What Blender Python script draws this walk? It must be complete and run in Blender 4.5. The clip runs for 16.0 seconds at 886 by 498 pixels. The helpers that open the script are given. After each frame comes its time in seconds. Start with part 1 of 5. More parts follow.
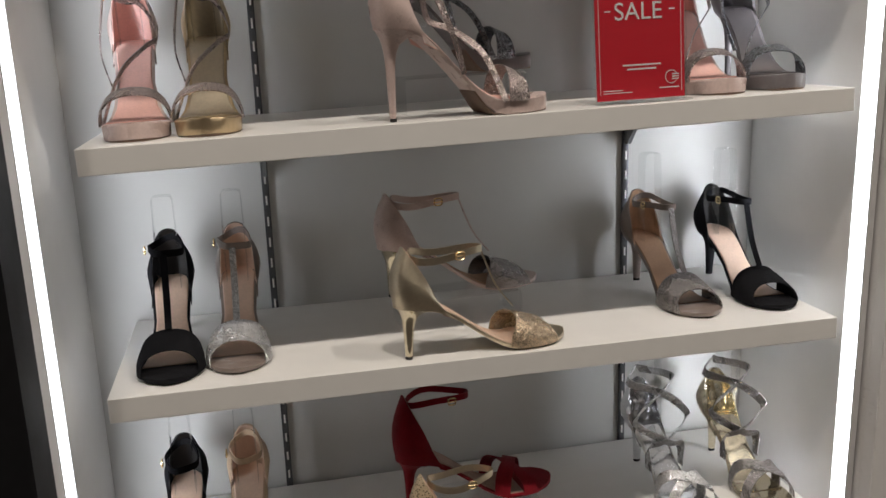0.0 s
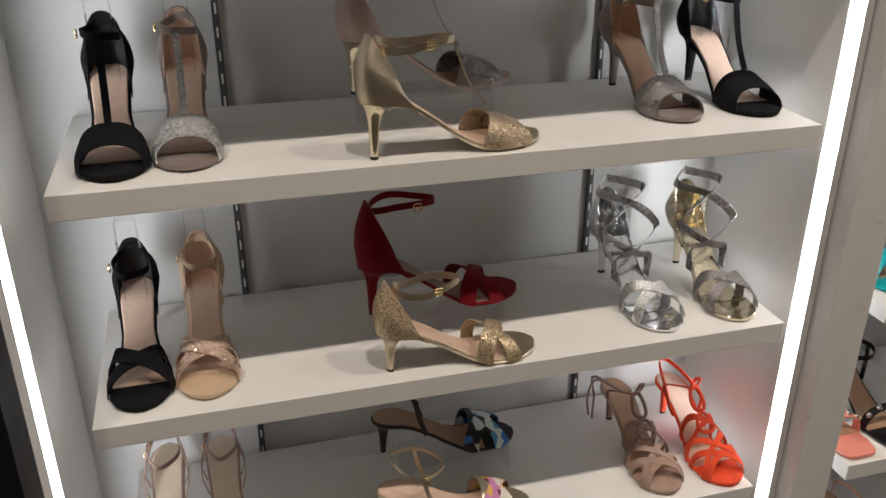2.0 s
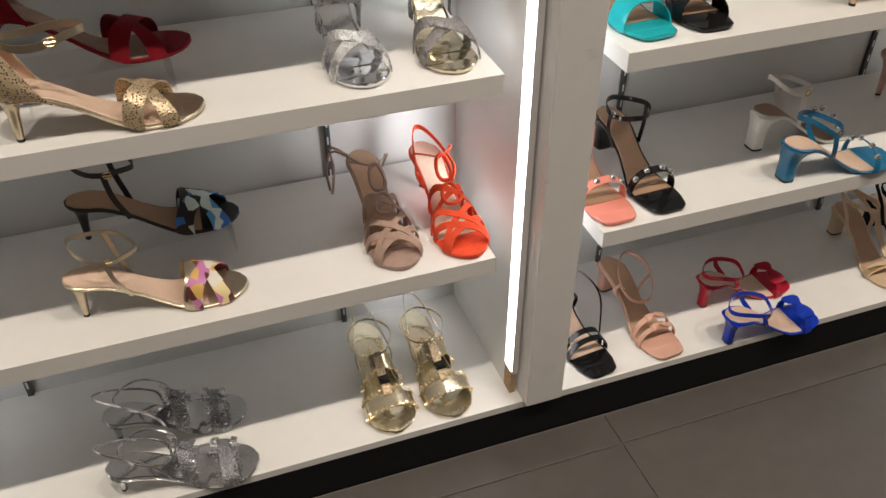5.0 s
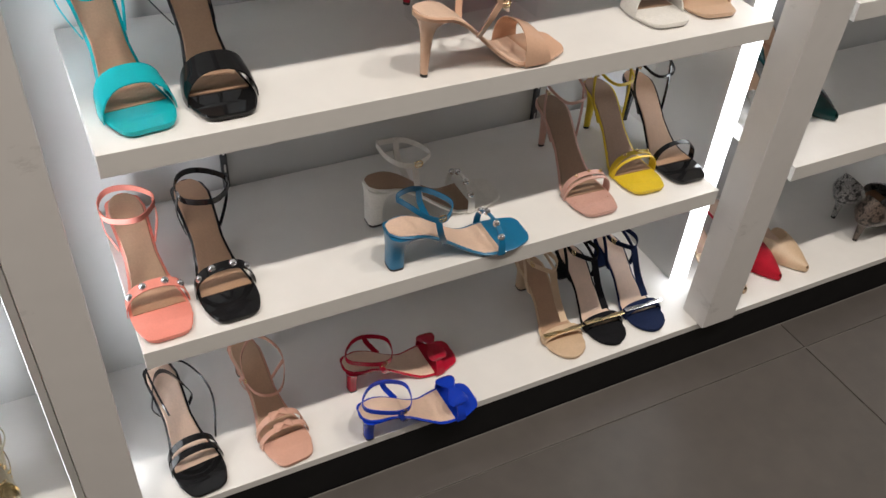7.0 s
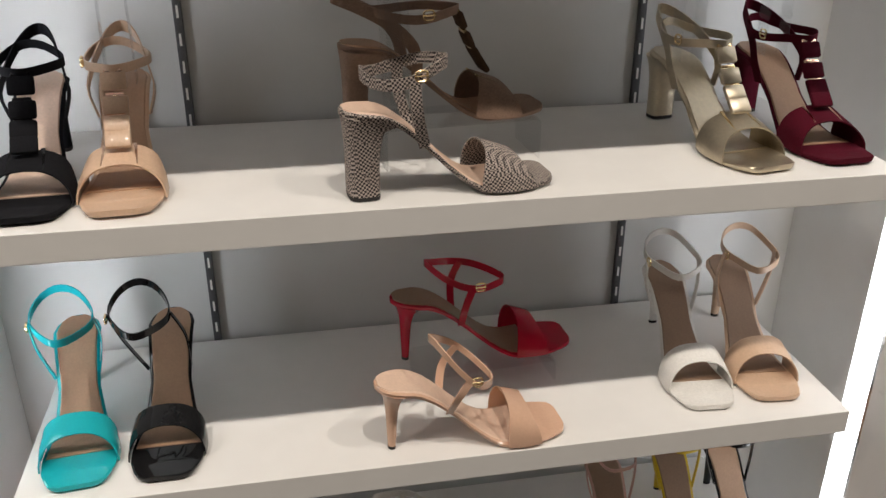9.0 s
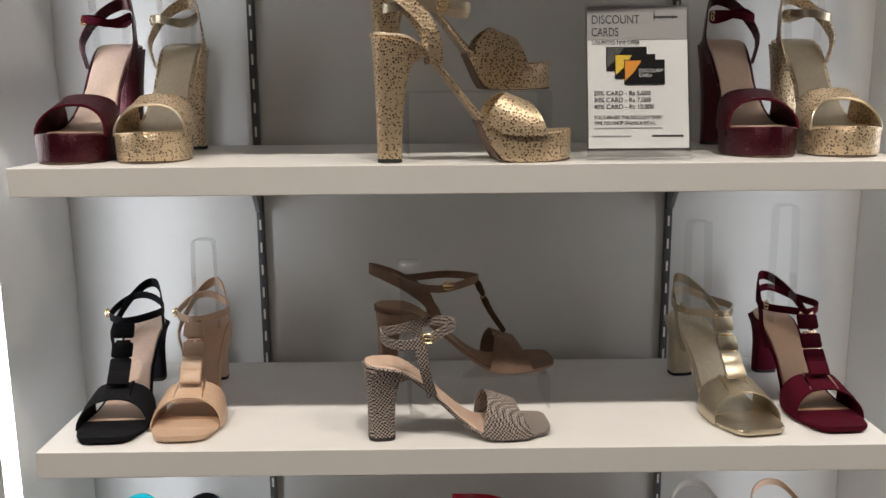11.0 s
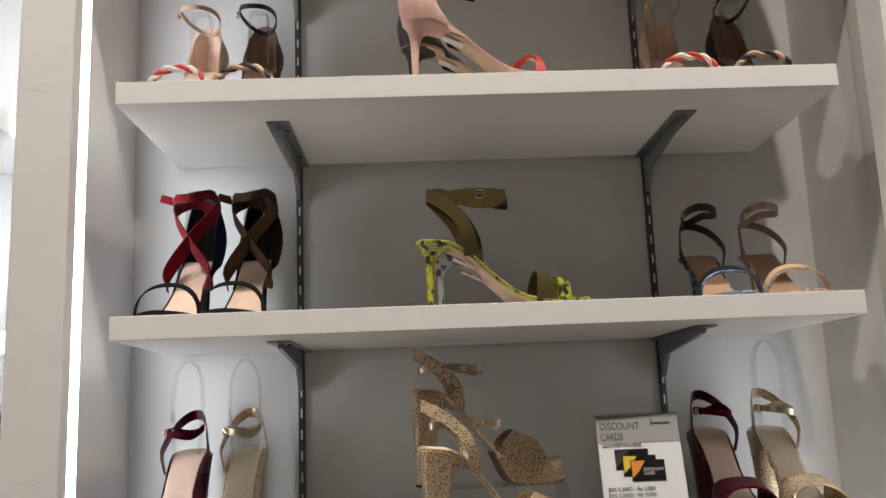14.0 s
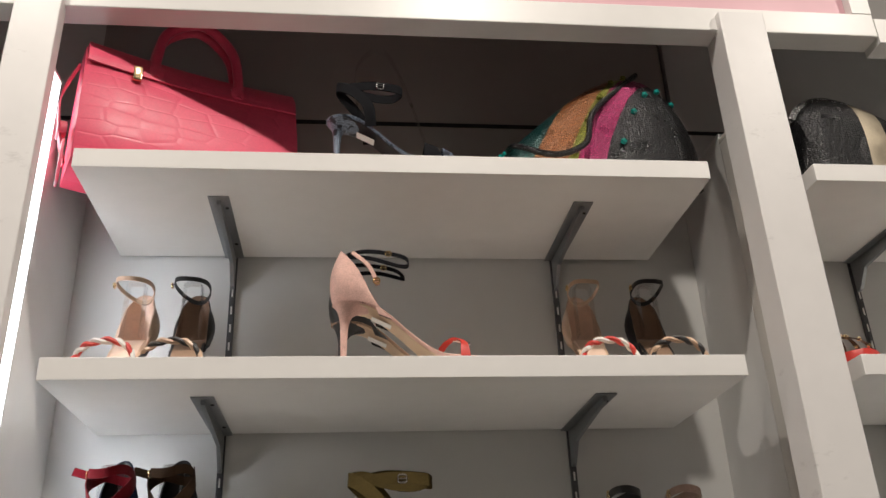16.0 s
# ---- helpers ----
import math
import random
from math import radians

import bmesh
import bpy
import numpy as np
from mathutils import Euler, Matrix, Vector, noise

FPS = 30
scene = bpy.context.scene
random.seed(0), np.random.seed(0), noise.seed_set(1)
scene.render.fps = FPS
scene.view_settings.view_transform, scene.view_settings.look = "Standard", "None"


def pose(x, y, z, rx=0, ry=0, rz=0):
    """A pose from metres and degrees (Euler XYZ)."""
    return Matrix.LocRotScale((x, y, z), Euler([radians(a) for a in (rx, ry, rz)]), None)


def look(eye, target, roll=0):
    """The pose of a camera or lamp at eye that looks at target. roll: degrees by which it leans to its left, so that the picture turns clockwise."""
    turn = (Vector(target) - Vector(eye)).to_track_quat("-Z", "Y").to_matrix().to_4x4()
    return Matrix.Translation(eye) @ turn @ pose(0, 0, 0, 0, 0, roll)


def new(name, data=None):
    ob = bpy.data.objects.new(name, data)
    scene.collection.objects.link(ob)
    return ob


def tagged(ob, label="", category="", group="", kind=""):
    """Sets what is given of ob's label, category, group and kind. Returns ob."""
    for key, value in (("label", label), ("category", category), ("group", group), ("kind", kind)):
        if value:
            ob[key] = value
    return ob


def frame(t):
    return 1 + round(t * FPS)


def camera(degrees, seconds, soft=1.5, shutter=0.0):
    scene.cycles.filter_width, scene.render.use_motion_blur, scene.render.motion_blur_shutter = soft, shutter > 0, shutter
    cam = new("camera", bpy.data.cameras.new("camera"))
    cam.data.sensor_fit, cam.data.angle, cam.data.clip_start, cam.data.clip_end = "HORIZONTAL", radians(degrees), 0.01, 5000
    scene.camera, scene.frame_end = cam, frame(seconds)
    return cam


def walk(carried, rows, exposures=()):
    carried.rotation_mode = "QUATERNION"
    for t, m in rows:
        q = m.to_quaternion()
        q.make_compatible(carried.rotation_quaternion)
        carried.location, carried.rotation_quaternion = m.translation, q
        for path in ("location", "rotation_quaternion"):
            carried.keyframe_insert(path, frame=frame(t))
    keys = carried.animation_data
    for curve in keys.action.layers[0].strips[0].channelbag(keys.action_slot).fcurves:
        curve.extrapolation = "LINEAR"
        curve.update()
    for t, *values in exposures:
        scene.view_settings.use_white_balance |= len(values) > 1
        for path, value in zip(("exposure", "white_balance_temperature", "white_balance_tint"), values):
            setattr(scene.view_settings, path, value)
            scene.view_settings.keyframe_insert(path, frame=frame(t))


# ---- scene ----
cam = camera(54.0, 16.0)
PATH = [
    (0, (-0.039, 0.046, 1.397), (0.372, 1.945, 0.925), -2.0),
    (0.5, (-0.045, 0.058, 1.381), (0.39, 1.924, 0.809), -1.4),
    (1, (-0.042, 0.084, 1.365), (0.423, 1.9, 0.667), -0.6),
    (1.5, (-0.046, 0.104, 1.354), (0.441, 1.875, 0.564), -0.1),
    (2, (-0.05, 0.113, 1.342), (0.438, 1.857, 0.493), -0.0),
    (2.5, (-0.051, 0.129, 1.322), (0.432, 1.838, 0.404), -0.1),
    (3, (-0.05, 0.144, 1.299), (0.429, 1.799, 0.283), -0.2),
    (3.2, (-0.051, 0.149, 1.291), (0.43, 1.776, 0.232), -0.2),
    (5.5, (0.484, 0.103, 1.211), (1.076, 1.546, -0.04), -0.6),
    (6, (0.654, 0.155, 1.222), (1.378, 1.541, -0.025), 1.3),
    (6.5, (0.786, 0.189, 1.237), (1.524, 1.553, -0.026), 2.2),
    (7, (0.881, 0.227, 1.24), (1.618, 1.555, -0.061), 4.4),
    (7.5, (0.999, 0.219, 1.251), (1.659, 1.6, -0.037), 5.2),
    (8, (1.095, 0.22, 1.257), (1.65, 1.721, 0.057), 3.3),
    (8.5, (1.163, 0.272, 1.278), (1.634, 1.924, 0.253), 1.1),
    (9, (1.218, 0.297, 1.315), (1.554, 2.076, 0.466), 0.1),
    (9.5, (1.31, 0.254, 1.337), (1.476, 2.116, 0.624), 0.1),
    (9.7, (1.342, 0.222, 1.34), (1.444, 2.109, 0.687), -0.2),
    (11.8, (1.361, 0.148, 1.429), (1.365, 2.133, 1.184), -0.5),
    (12, (1.364, 0.142, 1.433), (1.378, 2.132, 1.23), -0.8),
    (12.5, (1.365, 0.117, 1.45), (1.386, 2.117, 1.395), -1.9),
    (13, (1.33, 0.082, 1.466), (1.364, 2.078, 1.584), -2.3),
    (13.5, (1.305, 0.033, 1.483), (1.358, 2.018, 1.722), -2.3),
    (14, (1.284, -0.022, 1.493), (1.358, 1.945, 1.848), -2.3),
    (14.5, (1.309, -0.05, 1.516), (1.377, 1.88, 2.035), -2.4),
    (15, (1.296, -0.071, 1.532), (1.399, 1.799, 2.235), -2.1),
    (15.5, (1.285, -0.075, 1.552), (1.425, 1.751, 2.357), -2.3),
    (16, (1.302, -0.06, 1.556), (1.521, 1.74, 2.399), -2.4),
]
EXPOSURES = ((0.0, -0.33, 6600, 10), (1.5, -0.30, 6750, 10), (3.0, -0.32, 6850, 10), (5.5, 0.08, 6900, 10), (7.0, 0.10, 6500, 10), (9.5, -0.02, 6600, 10), (12.0, 0.0, 6550, 10), (16.0, 0.03, 6500, 10))
walk(cam, [(t, look(eye, target, roll)) for t, eye, target, roll in PATH], EXPOSURES)

# ---- light ----
world = bpy.data.worlds.new("shop_dim")
scene.world = world
world.use_nodes = True
world.node_tree.nodes["Background"].inputs[0].default_value = (0.9, 0.93, 1.0, 1)
world.node_tree.nodes["Background"].inputs[1].default_value = 0.008


def downlight(x, y, power, size=0.09, col=(1.0, 0.915, 0.82), spread=150):
    d = bpy.data.lights.new("downlight_and_fill", "AREA")
    d.shape, d.size, d.energy, d.color, d.spread = "DISK", size, power, col, radians(spread)
    ob = new("downlight_and_fill", d)
    ob.matrix_world = look((x, y, 3.59), (x, y, 0))
    return ob


SPOT = 25
for lx in (-1.15, 0.25, 1.65, 2.95):
    downlight(lx, -0.05, SPOT)
# Weak second row, added as fill for the fronts; no such fittings known.
for lx in (-1.15, 0.6, 2.3):
    downlight(lx, -1.5, SPOT * 0.08, 0.2)
scene.view_settings.exposure = 0.0

# ---- materials ----
MATS = {}


def mat(name, col, rough=0.5, metal=0.0, coat=0.0, vary=0.08, scale=30.0, bump=0.0, bscale=200.0, sheen=0.0, spec=0.5, emit=0.0, per_piece=0.0):
    """A principled surface with variation at two scales and a fine relief."""
    if name in MATS:
        return MATS[name]
    m = bpy.data.materials.new(name)
    m.use_nodes = True
    nt = m.node_tree
    p = nt.nodes["Principled BSDF"]
    p.inputs["Roughness"].default_value = rough
    p.inputs["Metallic"].default_value = metal
    p.inputs["Coat Weight"].default_value = coat
    p.inputs["Coat Roughness"].default_value = 0.08
    p.inputs["Sheen Weight"].default_value = sheen
    p.inputs["Specular IOR Level"].default_value = spec
    tc = nt.nodes.new("ShaderNodeTexCoord")
    n1 = nt.nodes.new("ShaderNodeTexNoise")
    n1.inputs["Scale"].default_value = scale
    n1.inputs["Detail"].default_value = 5
    n2 = nt.nodes.new("ShaderNodeTexNoise")
    n2.inputs["Scale"].default_value = scale * 9
    nt.links.new(tc.outputs["Object"], n1.inputs["Vector"])
    nt.links.new(tc.outputs["Object"], n2.inputs["Vector"])
    add = nt.nodes.new("ShaderNodeMath")
    add.operation = "ADD"
    nt.links.new(n1.outputs[0], add.inputs[0])
    nt.links.new(n2.outputs[0], add.inputs[1])
    mr = nt.nodes.new("ShaderNodeMapRange")
    mr.inputs[1].default_value, mr.inputs[2].default_value = 0.6, 1.4
    mr.inputs[3].default_value, mr.inputs[4].default_value = 1 - vary, 1 + vary
    nt.links.new(add.outputs[0], mr.inputs[0])
    mul = nt.nodes.new("ShaderNodeVectorMath")
    mul.operation = "SCALE"
    mul.inputs[0].default_value = col
    nt.links.new(mr.outputs[0], mul.inputs["Scale"])
    out = mul.outputs[0]
    if per_piece:
        oi = nt.nodes.new("ShaderNodeObjectInfo")
        mr2 = nt.nodes.new("ShaderNodeMapRange")
        mr2.inputs[3].default_value, mr2.inputs[4].default_value = 1 - per_piece, 1 + per_piece
        nt.links.new(oi.outputs["Random"], mr2.inputs[0])
        mul2 = nt.nodes.new("ShaderNodeVectorMath")
        mul2.operation = "SCALE"
        nt.links.new(out, mul2.inputs[0])
        nt.links.new(mr2.outputs[0], mul2.inputs["Scale"])
        out = mul2.outputs[0]
    nt.links.new(out, p.inputs["Base Color"])
    mr3 = nt.nodes.new("ShaderNodeMapRange")
    mr3.inputs[1].default_value, mr3.inputs[2].default_value = 0.3, 0.7
    mr3.inputs[3].default_value, mr3.inputs[4].default_value = max(rough * 0.85, 0.02), min(rough * 1.2, 1)
    nt.links.new(n1.outputs[0], mr3.inputs[0])
    nt.links.new(mr3.outputs[0], p.inputs["Roughness"])
    if bump:
        n3 = nt.nodes.new("ShaderNodeTexNoise")
        n3.inputs["Scale"].default_value = bscale
        nt.links.new(tc.outputs["Object"], n3.inputs["Vector"])
        b = nt.nodes.new("ShaderNodeBump")
        b.inputs["Strength"].default_value = bump
        b.inputs["Distance"].default_value = 0.002
        nt.links.new(n3.outputs[0], b.inputs["Height"])
        nt.links.new(b.outputs[0], p.inputs["Normal"])
    if emit:
        p.inputs["Emission Color"].default_value = (*col, 1)
        p.inputs["Emission Strength"].default_value = emit
    MATS[name] = m
    return m


def leather(name, col, rough=0.4, coat=0.0):
    return mat(name, col, rough, coat=coat, vary=0.1, scale=40, bump=0.12, bscale=600)


def patent(name, col):
    return mat(name, col, 0.07, coat=0.1, spec=0.3, vary=0.05, scale=40, bump=0.02, bscale=60)


def suede(name, col):
    return mat(name, col, 0.95, vary=0.22, scale=60, bump=0.35, bscale=900, sheen=0.0 if max(col) < 0.1 else 0.12, spec=0.08)


def foil(name, col, rough=0.22):
    return mat(name, col, rough, metal=0.95, vary=0.1, scale=25, bump=0.12, bscale=90)


def glitter(name, col, cells=850.0, metal=0.75, dark=0.35):
    """Small flakes that each tilt their own way; some catch the light."""
    if name in MATS:
        return MATS[name]
    m = mat(name, col, 0.28, metal=metal)
    nt = m.node_tree
    p = nt.nodes["Principled BSDF"]
    tc = nt.nodes.new("ShaderNodeTexCoord")
    v = nt.nodes.new("ShaderNodeTexVoronoi")
    v.inputs["Scale"].default_value = cells
    nt.links.new(tc.outputs["Object"], v.inputs["Vector"])
    g = nt.nodes.new("ShaderNodeNewGeometry")
    sub = nt.nodes.new("ShaderNodeVectorMath")
    sub.operation = "SUBTRACT"
    sub.inputs[1].default_value = (0.5, 0.5, 0.5)
    nt.links.new(v.outputs["Color"], sub.inputs[0])
    sc = nt.nodes.new("ShaderNodeVectorMath")
    sc.operation = "SCALE"
    sc.inputs["Scale"].default_value = 0.8
    nt.links.new(sub.outputs[0], sc.inputs[0])
    ad = nt.nodes.new("ShaderNodeVectorMath")
    nt.links.new(sc.outputs[0], ad.inputs[0])
    nt.links.new(g.outputs["Normal"], ad.inputs[1])
    nm = nt.nodes.new("ShaderNodeVectorMath")
    nm.operation = "NORMALIZE"
    nt.links.new(ad.outputs[0], nm.inputs[0])
    nt.links.new(nm.outputs[0], p.inputs["Normal"])
    ramp = nt.nodes.new("ShaderNodeValToRGB")
    ramp.color_ramp.elements[0].color = (*[c * dark for c in col], 1)
    ramp.color_ramp.elements[1].color = (*[min(1, c * 1.5) for c in col], 1)
    sep = nt.nodes.new("ShaderNodeSeparateColor")
    nt.links.new(v.outputs["Color"], sep.inputs[0])
    nt.links.new(sep.outputs[0], ramp.inputs[0])
    nt.links.new(ramp.outputs[0], p.inputs["Base Color"])
    return m


def stones(name, col, base, cells=330.0, relief=0.9, loose=0.6, dot=0.22):
    """Rows of small set stones over cloth: bright domes with dark gaps."""
    if name in MATS:
        return MATS[name]
    m = mat(name, col, 0.3, metal=0.5)
    nt = m.node_tree
    p = nt.nodes["Principled BSDF"]
    tc = nt.nodes.new("ShaderNodeTexCoord")
    v = nt.nodes.new("ShaderNodeTexVoronoi")
    v.inputs["Scale"].default_value = cells
    v.inputs["Randomness"].default_value = loose
    nt.links.new(tc.outputs["Object"], v.inputs["Vector"])
    ramp = nt.nodes.new("ShaderNodeValToRGB")
    ramp.color_ramp.elements[0].position, ramp.color_ramp.elements[0].color = dot, (*col, 1)
    ramp.color_ramp.elements[1].position, ramp.color_ramp.elements[1].color = dot + 0.14, (*base, 1)
    nt.links.new(v.outputs["Distance"], ramp.inputs[0])
    nt.links.new(ramp.outputs[0], p.inputs["Base Color"])
    b = nt.nodes.new("ShaderNodeBump")
    b.inputs["Strength"].default_value = relief
    b.inputs["Distance"].default_value = 0.0015
    b.invert = True
    nt.links.new(v.outputs["Distance"], b.inputs["Height"])
    nt.links.new(b.outputs[0], p.inputs["Normal"])
    return m


def snake(name, light, dark, cells=330.0, rough=0.35):
    """Scales outlined dark, with large blotches."""
    if name in MATS:
        return MATS[name]
    m = mat(name, light, rough)
    nt = m.node_tree
    p = nt.nodes["Principled BSDF"]
    tc = nt.nodes.new("ShaderNodeTexCoord")
    v = nt.nodes.new("ShaderNodeTexVoronoi")
    v.feature = "DISTANCE_TO_EDGE"
    v.inputs["Scale"].default_value = cells
    v.inputs["Randomness"].default_value = 0.55
    nt.links.new(tc.outputs["Object"], v.inputs["Vector"])
    n = nt.nodes.new("ShaderNodeTexNoise")
    n.inputs["Scale"].default_value = 95
    n.inputs["Detail"].default_value = 1
    nt.links.new(tc.outputs["Object"], n.inputs["Vector"])
    mr = nt.nodes.new("ShaderNodeMapRange")
    mr.inputs[1].default_value, mr.inputs[2].default_value = 0.60, 0.54
    nt.links.new(n.outputs[0], mr.inputs[0])
    e = nt.nodes.new("ShaderNodeMapRange")
    e.inputs[1].default_value, e.inputs[2].default_value = 0.02, 0.12
    nt.links.new(v.outputs["Distance"], e.inputs[0])
    mm = nt.nodes.new("ShaderNodeMath")
    mm.operation = "MULTIPLY"
    nt.links.new(mr.outputs[0], mm.inputs[0])
    nt.links.new(e.outputs[0], mm.inputs[1])
    ramp = nt.nodes.new("ShaderNodeValToRGB")
    ramp.color_ramp.elements[0].color = (*dark, 1)
    ramp.color_ramp.elements[1].color = (*light, 1)
    nt.links.new(mm.outputs[0], ramp.inputs[0])
    nt.links.new(ramp.outputs[0], p.inputs["Base Color"])
    return m


def check_cloth(name, a, b, scale=350.0):
    """Woven glen check: fine stripes both ways, broken into larger bands."""
    if name in MATS:
        return MATS[name]
    m = mat(name, a, 0.9)
    nt = m.node_tree
    p = nt.nodes["Principled BSDF"]
    tc = nt.nodes.new("ShaderNodeTexCoord")
    mp = nt.nodes.new("ShaderNodeMapping")
    mp.inputs["Rotation"].default_value = (0.02, 0.12, 0.03)
    nt.links.new(tc.outputs["Object"], mp.inputs["Vector"])
    c1 = nt.nodes.new("ShaderNodeTexChecker")
    c1.inputs["Scale"].default_value = scale
    w = nt.nodes.new("ShaderNodeTexWave")
    w.inputs["Scale"].default_value = scale * 0.55
    w2 = nt.nodes.new("ShaderNodeTexChecker")
    w2.inputs["Scale"].default_value = 70
    for q in (c1, w, w2):
        nt.links.new(mp.outputs[0], q.inputs["Vector"])
    mix = nt.nodes.new("ShaderNodeMix")
    damp = nt.nodes.new("ShaderNodeMath")
    damp.operation = "MULTIPLY"
    damp.inputs[1].default_value = 0.30
    nt.links.new(w2.outputs["Fac"], damp.inputs[0])
    nt.links.new(damp.outputs[0], mix.inputs[0])
    nt.links.new(c1.outputs["Fac"], mix.inputs[2])
    nt.links.new(w.outputs["Fac"], mix.inputs[3])
    ramp = nt.nodes.new("ShaderNodeValToRGB")
    ramp.color_ramp.interpolation = "CONSTANT"
    ramp.color_ramp.elements[1].position = 0.34
    ramp.color_ramp.elements[0].color = (*a, 1)
    ramp.color_ramp.elements[1].color = (*b, 1)
    nt.links.new(mix.outputs[0], ramp.inputs[0])
    nt.links.new(ramp.outputs[0], p.inputs["Base Color"])
    return m


def print_cloth(name, cols, scale=70.0):
    """Bold abstract print in flat patches."""
    if name in MATS:
        return MATS[name]
    m = mat(name, cols[0], 0.5)
    nt = m.node_tree
    p = nt.nodes["Principled BSDF"]
    tc = nt.nodes.new("ShaderNodeTexCoord")
    n = nt.nodes.new("ShaderNodeTexVoronoi")
    n.inputs["Scale"].default_value = scale
    nt.links.new(tc.outputs["Object"], n.inputs["Vector"])
    sep = nt.nodes.new("ShaderNodeSeparateColor")
    nt.links.new(n.outputs["Color"], sep.inputs[0])
    ramp = nt.nodes.new("ShaderNodeValToRGB")
    ramp.color_ramp.interpolation = "CONSTANT"
    el = ramp.color_ramp.elements
    while len(el) < len(cols):
        el.new(0.5)
    for i, c in enumerate(cols):
        el[i].position = i / len(cols)
        el[i].color = (*c, 1)
    nt.links.new(sep.outputs[0], ramp.inputs[0])
    nt.links.new(ramp.outputs[0], p.inputs["Base Color"])
    return m


def clear(name="clear_acrylic", gain=0.05):
    if name in MATS:
        return MATS[name]
    m = bpy.data.materials.new(name)
    m.use_nodes = True
    nt = m.node_tree
    nt.nodes.remove(nt.nodes["Principled BSDF"])
    tr = nt.nodes.new("ShaderNodeBsdfTransparent")
    tr.inputs[0].default_value = (0.975, 0.98, 0.98, 1)
    gl = nt.nodes.new("ShaderNodeBsdfGlossy")
    gl.inputs["Roughness"].default_value = 0.06
    fr = nt.nodes.new("ShaderNodeLayerWeight")
    fr.inputs[0].default_value = 0.5
    pw = nt.nodes.new("ShaderNodeMath")
    pw.operation = "POWER"
    pw.inputs[1].default_value = 3.5
    nt.links.new(fr.outputs["Facing"], pw.inputs[0])
    mr = nt.nodes.new("ShaderNodeMapRange")
    mr.inputs[3].default_value, mr.inputs[4].default_value = 0.035, 0.55
    nt.links.new(pw.outputs[0], mr.inputs[0])
    mx = nt.nodes.new("ShaderNodeMixShader")
    nt.links.new(mr.outputs[0], mx.inputs[0])
    nt.links.new(tr.outputs[0], mx.inputs[1])
    nt.links.new(gl.outputs[0], mx.inputs[2])
    nt.links.new(mx.outputs[0], nt.nodes["Material Output"].inputs[0])
    MATS[name] = m
    return m


WHITE = mat("white_laminate", (0.80, 0.785, 0.76), 0.38, vary=0.03, scale=3, bump=0.03, bscale=400)
PANEL = mat("white_panel", (0.72, 0.715, 0.70), 0.42, vary=0.03, scale=2.5, bump=0.02, bscale=300)
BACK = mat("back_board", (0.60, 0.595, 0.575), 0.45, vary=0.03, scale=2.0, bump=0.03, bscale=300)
# Darker than BACK: carries the shade of the recess above the top shelf.
RECESSB = mat("recess_shade_board", (0.31, 0.285, 0.265), 0.5, vary=0.05, scale=2.5, bump=0.03, bscale=300)
BLACK = mat("black_laminate", (0.009, 0.009, 0.010), 0.5, vary=0.2, scale=8, spec=0.15)
STEEL = mat("grey_steel", (0.30, 0.31, 0.32), 0.38, metal=0.85, vary=0.12, scale=30)
RAIL = mat("dark_steel", (0.10, 0.10, 0.105), 0.4, metal=0.7, vary=0.2, scale=60)
SLOT = mat("slot_dark", (0.01, 0.01, 0.01), 0.8)
LED = mat("led_diffuser", (0.93, 0.96, 1.0), 0.5, emit=5.0, vary=0.0)
OPAL = mat("unlit_diffuser", (0.62, 0.60, 0.56), 0.45, vary=0.04)
CHIP = mat("raw_chipboard", (0.42, 0.28, 0.16), 0.9, vary=0.35, scale=120)
TILE = mat("grey_floor_tile", (0.092, 0.082, 0.075), 0.42, vary=0.16, scale=2.2, bump=0.06, bscale=140, per_piece=0.05)
GROUT = mat("grout", (0.22, 0.205, 0.19), 0.9)
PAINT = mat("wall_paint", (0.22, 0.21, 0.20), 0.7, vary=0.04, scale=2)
PINKW = mat("pink_light_panel", (0.72, 0.42, 0.47), 0.45, vary=0.04, scale=2)
CLEAR = clear()
GOLDM = mat("gold_hardware", (0.95, 0.74, 0.42), 0.2, metal=1.0, vary=0.05)
SILVM = mat("silver_hardware", (0.85, 0.85, 0.86), 0.18, metal=1.0, vary=0.05)
GEM = mat("crystal_stud", (0.8, 0.82, 0.85), 0.08, metal=0.9, vary=0.2, scale=300)
RUBBER = mat("dark_rubber", (0.02, 0.018, 0.017), 0.7, vary=0.2)

SCUFF = mat("scuffed_white_laminate", (0.76, 0.74, 0.725), 0.38, vary=0.03, scale=3, bump=0.03, bscale=400)
nt = SCUFF.node_tree
n = nt.nodes.new("ShaderNodeTexNoise")
n.inputs["Scale"].default_value = 9
n.inputs["Detail"].default_value = 8
n.inputs["Roughness"].default_value = 0.75
q = nt.nodes.new("ShaderNodeTexCoord")
mp = nt.nodes.new("ShaderNodeMapping")
mp.inputs["Scale"].default_value = (1, 1, 2.2)
nt.links.new(q.outputs["Object"], mp.inputs["Vector"])
nt.links.new(mp.outputs[0], n.inputs["Vector"])
k = nt.nodes.new("ShaderNodeMapRange")
k.inputs[1].default_value, k.inputs[2].default_value = 0.60, 0.80
nt.links.new(n.outputs[0], k.inputs[0])
mx = nt.nodes.new("ShaderNodeMix")
mx.data_type = "RGBA"
pr = nt.nodes["Principled BSDF"]
nt.links.new(k.outputs[0], mx.inputs[0])
nt.links.new(pr.inputs["Base Color"].links[0].from_socket, mx.inputs[6])
mx.inputs[7].default_value = (0.42, 0.40, 0.38, 1)
nt.links.new(mx.outputs[2], pr.inputs["Base Color"])

